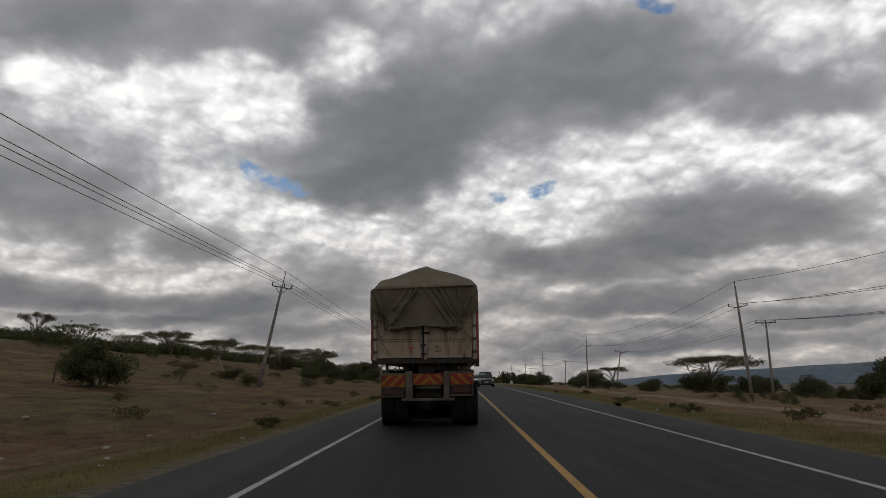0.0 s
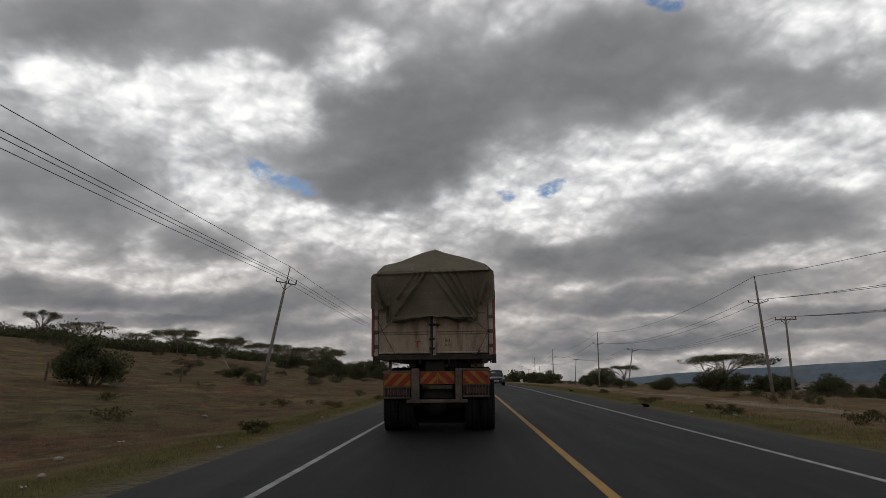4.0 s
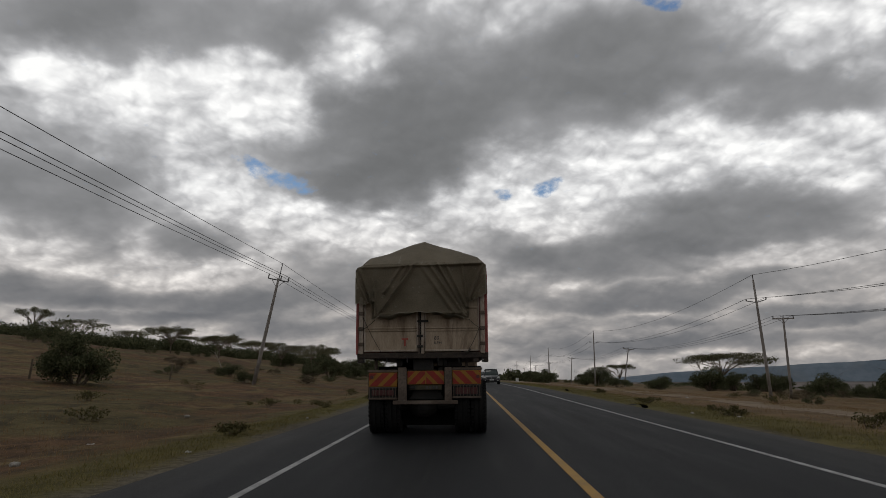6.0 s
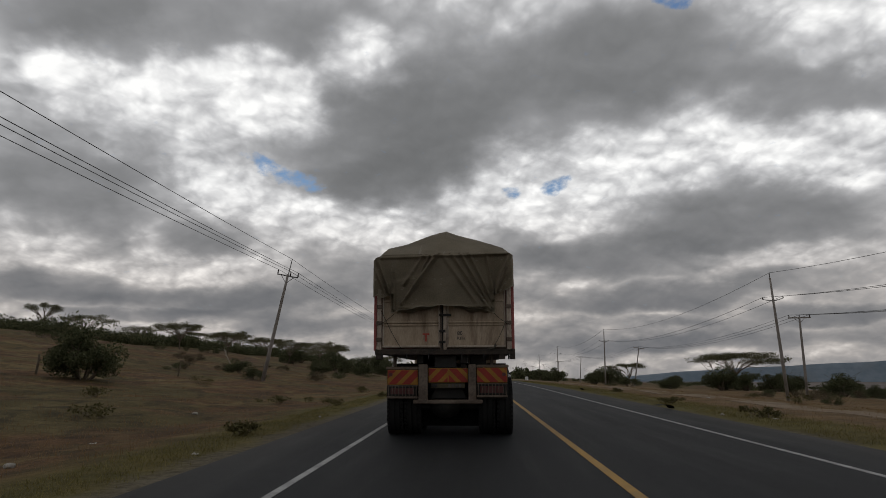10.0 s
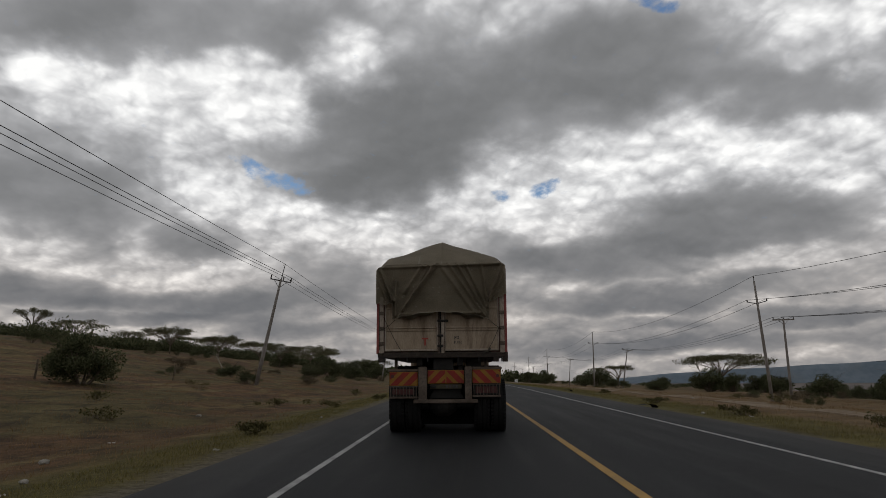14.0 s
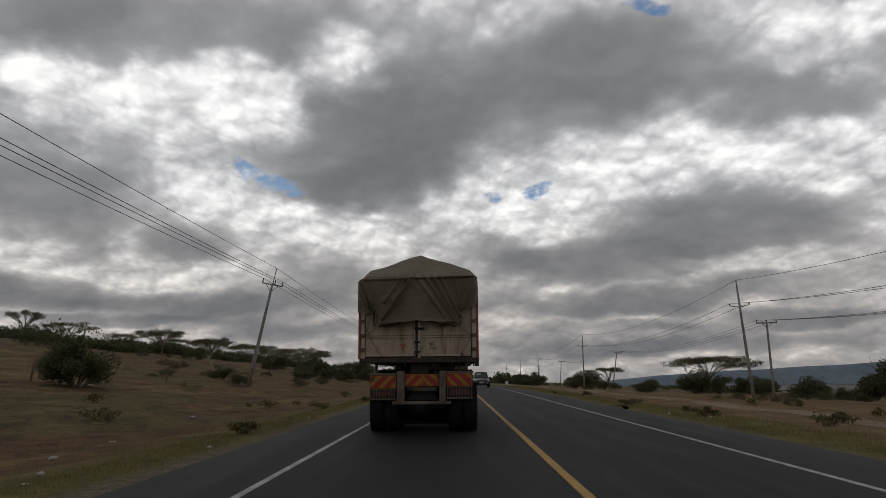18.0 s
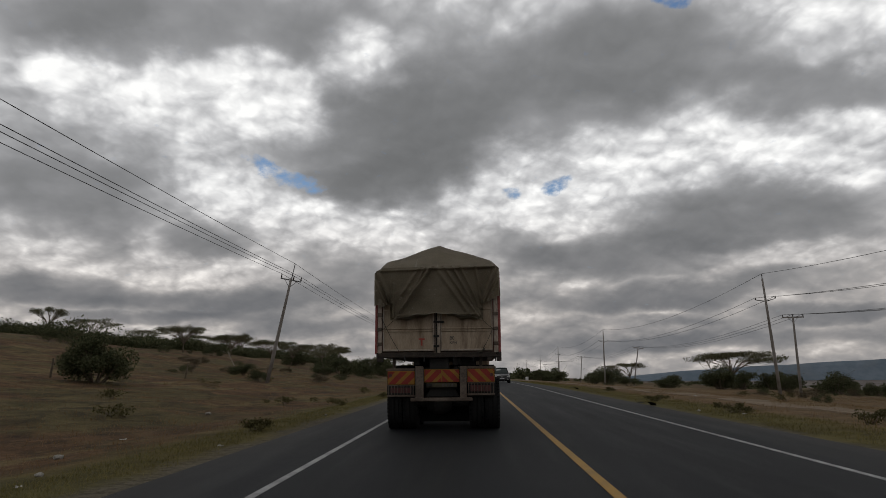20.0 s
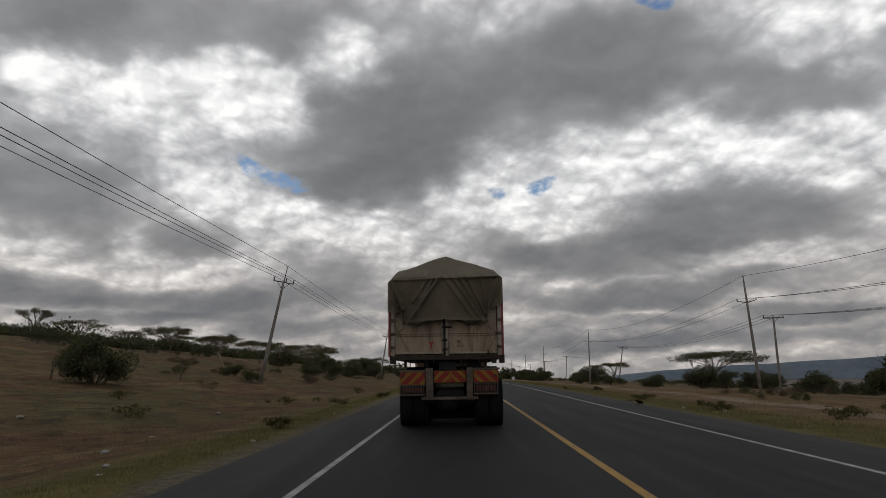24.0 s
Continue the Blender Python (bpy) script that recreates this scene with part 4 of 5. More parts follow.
    for k in range(4):
        part("bar", box((-2.0 + k * 0.065, y + 0.044, 0.858), (-1.96 + k * 0.065, y + 0.052, 0.918)), BLACK_LETTER, plate)
    part("plate_lamp", box((-2.3, y + 0.02, 0.86), (-2.2, y + 0.05, 0.92), 0.008), CHASSIS, lorry)
    # axles and wheels
    for k in range(3):
        ya = y + 0.58 + 1.22 * k + (2.6 if k == 2 else 0)
        part("axle", tube([(-3.0, ya, 0.515), (-0.95, ya, 0.515)], 0.075, 12), CHASSIS, lorry)
        for x0 in (-3.115, -2.80, -1.44, -1.125):
            dual_tyre(x0, 0.295, ya, lorry)
        part("spring", prism([(-2.6, 0.60), (-2.52, 0.60), (-2.52, 0.9), (-2.6, 0.9)], ya - 0.4, ya + 0.4), CHASSIS, lorry)
    # the cab, hidden behind the load
    yc = y + 7.75
    cab = part("cab", prism([(BOX_L + 0.08, 0.75), (BOX_R - 0.08, 0.75), (BOX_R - 0.08, 2.1), (BOX_R - 0.2, 3.0), (BOX_L + 0.2, 3.0), (BOX_L + 0.08, 2.1)], yc, yc + 1.9, 0.05), CREAM, lorry, "plain cream cab")
    part("windscreen", box((BOX_L + 0.25, yc + 1.88, 1.9), (BOX_R - 0.25, yc + 1.915, 2.75), 0.02), CAR_GLASS, cab)
    for x0 in (BOX_L + 0.10, BOX_R - 0.40):
        dual_tyre(x0, 0.30, yc + 1.0, lorry)


build_lorry()

# ---- power lines ----
def pole_shaft(parent, high, r0, r1, label=""):
    pts = [(0.0, 0.0, -0.4), (0, 0, high * 0.33), (0, 0, high * 0.66), (0, 0, high)]
    return part("shaft", tube(pts, [r0, r0 * 0.85 + r1 * 0.15, r0 * 0.4 + r1 * 0.6, r1], 12), POLE_WOOD, parent, label, smooth=True)


def insulator(parent, x, z, high=0.28, mat=None):
    prof = [(0.0, 0.02), (0.0, 0.05), (high * 0.2, 0.065), (high * 0.3, 0.045), (high * 0.45, 0.065), (high * 0.55, 0.045), (high * 0.75, 0.055), (high, 0.04), (high, 0.0)]
    bm = lathe(prof, 10, "Z")
    bmesh.ops.translate(bm, verts=bm.verts, vec=(x, 0, z))
    return part("insulator", bm, mat or INSULATOR, parent)


def tall_pole(at, lean, label, high=9.6):
    """A leaning pole with a braced arm, three pin insulators and a spike that carries the earth wire."""
    pole = thing("utility_pole", Matrix.Translation(at) @ pose(0, 0, 0, 0, lean, 0), label, "utility pole", "poles of the power line")
    pole_shaft(pole, high, 0.17, 0.10)
    arm = part("crossarm", box((-0.95, -0.05, high - 0.20), (0.95, 0.05, high - 0.10), 0.012), STEEL, pole, "dark steel crossarm")
    for s in (-1, 1):
        part("brace", tube([(s * 0.6, 0.0, high - 0.16), (s * 0.08, 0, high - 0.75)], 0.025, 6), STEEL, arm)
        insulator(arm, s * 0.92, high - 0.10, 0.36)
    insulator(arm, 0.22, high - 0.10, 0.36)
    spike = part("spike", tube([(0.03, 0, high - 0.3), (0.06, 0, high + 1.4)], [0.05, 0.035], 8), STEEL, pole)
    part("cap", tube([(0.06, 0, high + 1.4), (-0.06, 0, high + 1.42), (-0.06, 0, high + 1.25)], 0.025, 6), STEEL, spike)
    return pole, ((-0.92, high + 0.27), (0.22, high + 0.27), (0.92, high + 0.27), (0.06, high + 1.4))


def single_pole(at, lean, label, high=11.3):
    """A slim pole with a short wishbone arm and the top wire on its head."""
    pole = thing("utility_pole", Matrix.Translation(at) @ pose(0, 0, 0, 0, lean, 0), label, "utility pole", "poles of the power line")
    pole_shaft(pole, high, 0.16, 0.085)
    for s in (-1, 1):
        arm = part("crossarm", tube([(0, 0, high - 2.15), (s * 0.35, 0, high - 2.08), (s * 0.95, 0, high - 1.95)], [0.05, 0.045, 0.03], 8), STEEL, pole)
        insulator(arm, s * 0.93, high - 1.95, 0.22)
    head = part("spike", tube([(0, 0, high - 0.3), (0, 0, high + 0.3)], [0.05, 0.04], 8), STEEL, pole)
    insulator(head, 0.0, high + 0.3, 0.2)
    return pole, ((-0.93, high - 1.75), (0.93, high - 1.75), (0.0, high + 0.5))


def tee_pole(at, lean, label, high=8.8):
    """A lower pole with a straight arm on its head and three pin insulators."""
    pole = thing("utility_pole", Matrix.Translation(at) @ pose(0, 0, 0, 0, lean, 0), label, "utility pole", "poles of the low power line")
    pole_shaft(pole, high, 0.15, 0.10)
    arm = part("crossarm", box((-1.2, -0.06, high - 0.12), (1.2, 0.06, high + 0.02), 0.012), POLE_WOOD, pole)
    for s in (-1, 1):
        part("brace", tube([(s * 0.55, 0.0, high - 0.1), (s * 0.08, 0, high - 0.55)], 0.025, 6), STEEL, arm)
    for x in (-1.12, 0.0, 1.12):
        insulator(arm, x, high + 0.02, 0.26)
    return pole, ((-1.12, high + 0.26), (0.0, high + 0.26), (1.12, high + 0.26))


def string_line(spots, build, sag, label, group):
    """Poles along a line, and between them one sagging cable for each hook."""
    hooks = []
    for x, y, lean, text in spots:
        pole, at = build((x, y, float(ground_z(x, y))), lean, text)
        hooks.append([pole.matrix_basis @ Vector((hx, 0, hz)) for hx, hz in at])
    for a, b in zip(hooks, hooks[1:]):
        for p, q in zip(a, b):
            long = (q - p).length
            pts = [p.lerp(q, u) - Vector((0, 0, sag * (long / 80) ** 2 * 4 * u * (1 - u))) for u in (k / 16 for k in range(17))]
            bm = tube(pts, 0.018, 5)
            ob = mesh_object("power_cable", bm, WIRE, smooth=True)
            tagged(ob, label, "cable", group)


LEANING = "leaning grey timber utility pole with a braced steel crossarm"
UPRIGHT = "tall slim grey utility pole with a short wishbone arm"
LOW = "weathered timber pole with a plain crossarm and three insulators"
string_line([(-18.8, -26, 4.0, LEANING), (-19.9, 69, 11.5, LEANING), (-19.6, 164, 9.0, LEANING), (-19.8, 258, 5.0, LEANING), (-20, 352, 3.0, LEANING)], tall_pole, 0.3, "thin dark power cable strung between leaning poles", "cables of the power line")
string_line([(28.0, -9, -2.0, UPRIGHT), (27.0, 74, -4.0, UPRIGHT), (25.8, 158, 0.3, UPRIGHT), (25.8, 242, 0.5, UPRIGHT), (27.5, 326, 0, UPRIGHT), (28.5, 430, 1, UPRIGHT), (29, 520, -1, UPRIGHT)], single_pole, 1.5, "thin dark power cable strung between slim poles", "cables of the roadside line")
string_line([(35.5, 2, 2.0, LOW), (34.6, 87, -1.0, LOW), (34.8, 172, 9.0, LOW), (35.2, 258, 4.0, LOW), (35.6, 326, 2.0, LOW), (36, 390, -2.0, LOW), (37, 480, 1.0, LOW)], tee_pole, 1.3, "thin dark cable of the low power line", "cables of the low line")

# ---- trees, scrub and grass ----
def leaf_cloud(rng, centres, radii, count, size):
    """Corners and faces of many small leaf sprays, scattered through ellipsoids: denser towards the outside, turned at random."""
    centres, radii = np.asarray(centres, float), np.asarray(radii, float)
    which = rng.integers(0, len(centres), count)
    d = rng.normal(size=(count, 3))
    d /= np.linalg.norm(d, axis=1)[:, None]
    at = centres[which] + d * radii[which] * (rng.random(count) ** 0.45)[:, None]
    u = rng.normal(size=(count, 3))
    u /= np.linalg.norm(u, axis=1)[:, None]
    w = np.cross(u, rng.normal(size=(count, 3)))
    w /= np.linalg.norm(w, axis=1)[:, None]
    s = size * (0.5 + rng.random(count))[:, None]
    verts = np.stack([at - u * s, at + w * s * 0.45, at + u * s, at - w * s * 0.45], 1).reshape(-1, 3)
    return verts, np.arange(count * 4).reshape(-1, 4)


def leaf_part(name, rng, centres, radii, count, size, mat, parent):
    ob = raw_mesh(name, *leaf_cloud(rng, centres, radii, count, size), mat)
    ob.parent = parent
    return ob


def limb(bm, a, b, r0, r1, rng, bow=0.12):
    """One bent, tapering limb."""
    a, b = Vector(a), Vector(b)
    long = (b - a).length
    k = Vector(rng.normal(size=3)) * bow * long
    pts = [a.lerp(b, u) + k * math.sin(u * math.pi) for u in (0, 0.25, 0.5, 0.75, 1.0)]
    add_tube(bm, pts, [r0 + (r1 - r0) * u for u in (0, 0.25, 0.5, 0.75, 1.0)], 6)


def acacia(at, high, wide, seed, label, mat=None, thin=1.0):
    """A flat-topped thorn tree: forked stem, fanning limbs and thin tiers of leaf."""
    rng = np.random.default_rng(seed)
    tree = thing("acacia_tree", at, label, "tree", "acacia trees")
    bm = bmesh.new()
    fork = high * (0.3 + 0.12 * rng.random())
    lean = rng.normal(size=2) * 0.04 * high
    limb(bm, (0, 0, -0.3), (lean[0], lean[1], fork), high * 0.028, high * 0.02, rng, 0.04)
    tiers, radii = [], []
    n = int(9 + 5 * rng.random())
    for k in range(n):
        a = 2 * math.pi * k / n + rng.random() * 0.5
        r = wide * 0.5 * (0.25 + 0.72 * rng.random())
        top = high * (0.99 - 0.17 * (r / (wide * 0.5)) ** 1.5 - 0.12 * rng.random())
        end = (lean[0] + math.cos(a) * r, lean[1] + math.sin(a) * r, top)
        midp = (lean[0] + math.cos(a) * r * 0.45, lean[1] + math.sin(a) * r * 0.45, fork + (top - fork) * 0.62)
        limb(bm, (lean[0], lean[1], fork * 0.95), midp, high * 0.014, high * 0.009, rng, 0.06)
        limb(bm, midp, end, high * 0.009, high * 0.003, rng, 0.05)
        for q in range(3):
            b = a + rng.normal() * 0.6
            e2 = (end[0] + math.cos(b) * wide * 0.12, end[1] + math.sin(b) * wide * 0.12, top + high * 0.02 * rng.normal())
            limb(bm, midp, e2, high * 0.005, high * 0.002, rng, 0.06)
            tiers.append(e2)
            radii.append((wide * (0.10 + 0.07 * rng.random()), wide * (0.10 + 0.07 * rng.random()), high * (0.05 + 0.05 * rng.random())))
        tiers.append(end)
        radii.append((wide * 0.14, wide * 0.14, high * 0.085))
    part("trunk", bm, BARK, tree)
    leaf_part("crown", rng, tiers, radii, int(7000 * thin), 0.0115 * wide ** 0.5 * high ** 0.5, mat or ACACIA_LEAVES, tree)
    return tree


def bush(at, high, wide, seed, label, mat=None, group="bushes", dense=1.0):
    """A rounded thorn bush: several stems and a broken crown down to the ground."""
    rng = np.random.default_rng(seed)
    plant = thing("bush", at, label, "bush", group)
    bm = bmesh.new()
    centres, radii = [], []
    for k in range(int(9 + 6 * rng.random())):
        a, r = rng.random() * 6.28, wide * 0.36 * rng.random() ** 0.6
        z = high * (0.25 + 0.55 * rng.random()) * (1 - 0.45 * (r / (wide * 0.36)) ** 2)
        c = (math.cos(a) * r, math.sin(a) * r, z)
        centres.append(c)
        s = 0.13 + 0.10 * rng.random()
        radii.append((wide * s, wide * s, high * (0.15 + 0.1 * rng.random())))
        limb(bm, (math.cos(a) * 0.1, math.sin(a) * 0.1, -0.2), c, 0.02 * high, 0.006 * high, rng, 0.08)
    for k in range(6):
        a = rng.random() * 6.28
        limb(bm, (0, 0, high * 0.4), (math.cos(a) * wide * 0.45, math.sin(a) * wide * 0.45, high * (0.6 + 0.45 * rng.random())), 0.008 * high, 0.002 * high, rng, 0.1)
    part("branchwork", bm, BARK, plant)
    leaf_part("crown", rng, centres, radii, int(5600 * dense), 0.022 * (wide * high) ** 0.5, mat or LEAVES, plant)
    return plant


def dead_tree(at, high, seed, label):
    rng = np.random.default_rng(seed)
    tree = thing("dead_tree", at, label, "tree")
    bm = bmesh.new()
    top = (-high * 0.45, 0.2, high * 0.75)
    limb(bm, (0, 0, -0.2), top, high * 0.022, high * 0.008, rng, 0.03)
    part("trunk", bm, PALE_BARK, tree)
    for k in range(9):
        u = 0.5 + 0.5 * rng.random()
        base = Vector((top[0] * u, top[1] * u, top[2] * u))
        bm = bmesh.new()
        tip = base + Vector((rng.normal() * high * 0.22 - high * 0.08, rng.normal() * high * 0.15, high * (0.08 + 0.2 * rng.random())))
        limb(bm, base, tip, high * 0.007, high * 0.002, rng, 0.1)
        limb(bm, base.lerp(tip, 0.6), tip + Vector((high * 0.1, 0, -high * 0.03)), high * 0.004, high * 0.0015, rng, 0.1)
        part("branch", bm, PALE_BARK, tree)
    return tree


def land(x, y, sink=0.05):
    return (x, y, float(ground_z(x, y)) - sink)


FLAT = "flat-topped acacia tree on the grassy ridge"
# acacias along the ridge: place, height and spread
for k, (x, y, high, wide) in enumerate(((-92, 152, 6.6, 6.0), (-93, 172, 5.6, 10.0), (-95, 205, 5.6, 9.0), (-92, 222, 7.4, 12.5), (-94, 268, 7.0, 13.0), (-96, 290, 8.6, 9.0), (-93, 318, 7.4, 16.0),
                                     (-92, 350, 6.6, 14.0), (-95, 395, 7.6, 13.0), (-90, 430, 7.4, 15.0), (-88, 122, 4.6, 6.0), (-97, 246, 6.2, 11.0))):
    acacia(land(x, y), high * 1.22, wide * 1.05, 20 + k, FLAT, thin=0.8)
# acacias beyond the other side of the road
acacia(land(46, 140), 7.0, 16.0, 51, "wide umbrella-shaped acacia beside the power line", thin=1.4)
acacia(land(43, 215), 6.4, 11, 52, "flat-topped acacia beyond the poles")
for k, (x, y, high, wide) in enumerate(((-62, 152, 5.6, 7.5), (-54, 158, 5.0, 8.5), (-50, 176, 5.8, 9.5), (-44, 170, 5.4, 9.0), (-40, 196, 6.4, 11.0), (-37, 182, 5.4, 10.0), (-46, 214, 7.0, 12.0))):
    acacia(land(x, y), high, wide, 60 + k, "flat-topped acacia on the lower slope", thin=0.9)
acacia(land(-42, 330), 7.0, 13, 53, "flat-topped acacia at the foot of the ridge")

THORN = "dense dusty green thorn bush in the dry grass"
SCRUB = "low greyish scrub bush in the dry grass"
for k, (x, y, high, wide, dense) in enumerate((
        (-23.2, 46.0, 3.3, 4.4, 1.6), (-21, 70, 1.6, 2.6, 0.8), (-27, 84, 2.2, 3.4, 0.9), (-33, 60, 1.4, 2.8, 0.7), (-42, 78, 1.6, 3.4, 0.7), (-24, 112, 2.4, 3.4, 0.8)) + (
        (-30, 138, 2.6, 4.0, 0.8), (-52, 96, 1.8, 3.8, 0.7), (-36, 168, 3.4, 5.4, 0.9), (-62, 104, 2.2, 4.4, 0.7), (-24, 190, 4.0, 6.0, 1.0), (-31, 150, 4.4, 7.0, 1.0), (-27, 141, 4.0, 6.5, 1.0), (-34, 172, 5.0, 8.0, 1.0), (-24.5, 152, 3.6, 6.0, 1.0)) + (
        (-38, 190, 5.0, 8.0, 1.0), (-28, 205, 5.6, 9.0, 1.0), (-46, 182, 4.4, 8.0, 0.9), (-52, 215, 4.6, 8.0, 0.9), (-26, 165, 4.6, 7.5, 1.0), (-29, 232, 5.0, 9.0, 1.0), (-34, 262, 5.4, 10.0, 1.0),
        (-26, 300, 5.4, 11.0, 1.0), (-24, 345, 6.0, 12.0, 1.0), (-40, 205, 3.4, 6.0, 0.8), (-72, 130, 2.0, 4.0, 0.6), (-55, 150, 2.4, 4.6, 0.7))):
    bush(land(x, y), high, wide, 100 + k, THORN if high > 2 else SCRUB, dense=dense)
for k, (x, y, high, wide, dense) in enumerate((
        (48.5, 128, 4.4, 6.4, 1.3), (36, 118, 4.6, 6.8, 1.3), (42, 124, 3.6, 6.6, 1.2), (53, 134, 4.0, 7.0, 1.2), (46, 118, 2.8, 4.0, 1.0), (29.5, 176, 5.0, 8.6, 1.2), (33, 170, 2.6, 6.0, 0.8), (24, 232, 5.4, 9.0, 1.1), (22, 262, 5.0, 9.0, 1.0), (40, 158, 3.2, 4.6, 0.9), (36, 146, 2.4, 5.4, 0.8)) + (
        (56, 112, 2.6, 4.0, 0.9), (60, 98, 2.2, 3.6, 0.8), (54, 84, 2.8, 5.0, 1.0), (44, 79, 5.2, 9.0, 2.0), (48, 106, 3.4, 6.0, 1.1), (37, 120, 3.0, 5.4, 1.0), (60, 132, 4.0, 8.0, 1.0), (33, 134, 2.6, 5.0, 0.8), (38, 62, 1.7, 3.2, 0.8), (66, 124, 3.0, 6.0, 0.9), (46, 98, 1.6, 2.6, 0.7), (34, 96, 1.0, 1.8, 0.6),
        (26, 64, 1.0, 1.7, 0.5), (31, 200, 4.6, 8.0, 1.0), (27, 300, 5.2, 10.0, 1.0), (24, 350, 5.6, 12.0, 1.0), (70, 150, 3.6, 7.0, 0.9), (44, 250, 5.0, 9.0, 1.0))):
    bush(land(x, y), high, wide, 200 + k, THORN if high > 2 else SCRUB, dense=dense)
LOW_SCRUB = "low olive-brown scrub on the grassy slope"
pick = np.random.default_rng(31)
for k in range(34):
    x, y = -16 - 62 * pick.random(), 34 + 110 * pick.random()
    bush(land(x, y), 0.7 + 0.9 * pick.random(), 1.6 + 2.2 * pick.random(), 500 + k, LOW_SCRUB, DRY_LEAVES if k % 3 else LEAVES, "low scrub on the slope", 0.35)
for k in range(16):
    x, y = 15 + 40 * pick.random(), 40 + 90 * pick.random()
    bush(land(x, y), 0.6 + 0.7 * pick.random(), 1.4 + 1.8 * pick.random(), 560 + k, "low olive-brown scrub beyond the track", DRY_LEAVES if k % 3 else LEAVES, "low scrub beyond the track", 0.3)
dead_tree(land(43, 136), 6.5, 71, "bare bleached dead tree leaning over the scrub")
dead_tree(land(-33, 100), 3.2, 72, "small bare dead tree in the dry grass")


def thicket(name, rng, spots, label, size, per):
    """Far, uncountable scrub as one mass."""
    centres, radii = [], []
    for x, y, high, wide in spots:
        base = float(ground_z(x, y))
        for k in range(5):
            centres.append((x + rng.normal() * wide * 0.28, y + rng.normal() * wide * 0.28, base + high * (0.3 + 0.45 * rng.random())))
            radii.append((wide * (0.22 + 0.14 * rng.random()), wide * 0.3, high * (0.22 + 0.14 * rng.random())))
    ob = raw_mesh(name, *leaf_cloud(rng, centres, radii, per * len(spots), size), LEAVES)
    tagged(ob, label, "scrub", kind="stuff")


rng = np.random.default_rng(5)
thicket("ridge_scrub", rng, [(-88 - 16 * rng.random(), 95 + 420 * rng.random() ** 1.2, 2.2 + 2.2 * rng.random(), 4 + 6 * rng.random()) for k in range(190)], "dark thorn scrub along the crest of the ridge", 0.26, 520)
thicket("ridge_scrub", rng, [(-86 - 8 * rng.random(), 112 + 110 * rng.random(), 2.4 + 1.6 * rng.random(), 5 + 4 * rng.random()) for k in range(22)], "dark thorn scrub along the crest of the ridge", 0.22, 520)
thicket("ridge_scrub", rng, [(-72 - 18 * rng.random(), 130 + 300 * rng.random(), 2.4 + 2.2 * rng.random(), 5 + 6 * rng.random()) for k in range(150)], "dark thorn scrub on the upper slope of the ridge", 0.26, 480)
thicket("roadside_scrub", rng, [(-24 - 26 * rng.random(), 300 + 900 * rng.random(), 4 + 2.5 * rng.random(), 9 + 8 * rng.random()) for k in range(50)], "dark far scrub along the road", 0.7, 260)
thicket("plain_scrub", rng, [(70 + 420 * rng.random(), 90 + 900 * rng.random(), 2.5 + 2.5 * rng.random(), 4 + 6 * rng.random()) for k in range(190)], "scattered dark scrub on the falling plain", 0.55, 160)
thicket("verge_scrub", rng, [(19 + 24 * rng.random(), 330 + 700 * rng.random(), 4 + 2.5 * rng.random(), 9 + 8 * rng.random()) for k in range(60)], "dark far scrub beside the road", 0.7, 260)


def grass(name, rng, x0, x1, y0, y1, tufts, blades, low, high, mat, label, bunch=0.12, lean=0.35):
    """Tufts of thin blades on the land; denser towards the eye."""
    cx = x0 + (x1 - x0) * rng.random(tufts)
    cy = y0 + (y1 - y0) * rng.random(tufts) ** 1.7
    size = low + (high - low) * rng.random(tufts) ** 2
    bx = np.repeat(cx, blades) + rng.normal(size=tufts * blades) * bunch
    by = np.repeat(cy, blades) + rng.normal(size=tufts * blades) * bunch
    bh = np.repeat(size, blades) * (0.55 + 0.6 * rng.random(tufts * blades))
    turn = rng.random(tufts * blades) * math.pi
    half = 0.004 + 0.006 * rng.random(tufts * blades) + 0.00006 * by
    dx, dy = np.cos(turn) * half, np.sin(turn) * half * 0.4
    base = np.stack([bx, by, ground_z(bx, by) - 0.03], -1)
    side = np.stack([dx, dy, dx * 0], -1)
    tip = base + np.stack([rng.normal(size=len(bx)) * lean * bh, rng.normal(size=len(bx)) * lean * bh, bh], -1)
    verts = np.stack([base - side, base + side, tip], 1).reshape(-1, 3)
    ob = raw_mesh(name, verts, np.arange(len(verts)).reshape(-1, 3), mat)
    tagged(ob, label, "grass", kind="stuff")


rng = np.random.default_rng(8)
grass("dry_grass", rng, -60, -7.0, 6, 120, 26000, 8, 0.04, 0.17, BLADES, "brown dry grass tufts on the slope", 0.35, 0.35)
grass("dry_grass", rng, 6.6, 45, 8, 110, 14000, 8, 0.04, 0.19, BLADES, "brown dry grass tufts beside the track", 0.35, 0.35)
grass("verge_grass", rng, -6.7, -5.5, 6, 110, 9000, 8, 0.03, 0.11, GREEN_BLADES, "short yellow-green grass along the tar", 0.12, 0.5)
grass("verge_grass", rng, 5.0, 6.9, 10, 110, 8000, 8, 0.03, 0.13, GREEN_BLADES, "short yellow-green grass along the tar", 0.12, 0.5)


WEED_LEAVES = material("olive_weed_leaves", (0.070, 0.064, 0.028), (0.125, 0.112, 0.052), 0.85, 0.8, 4.0, 0.0, spec=0.1, island=0.5, thin=0.35)


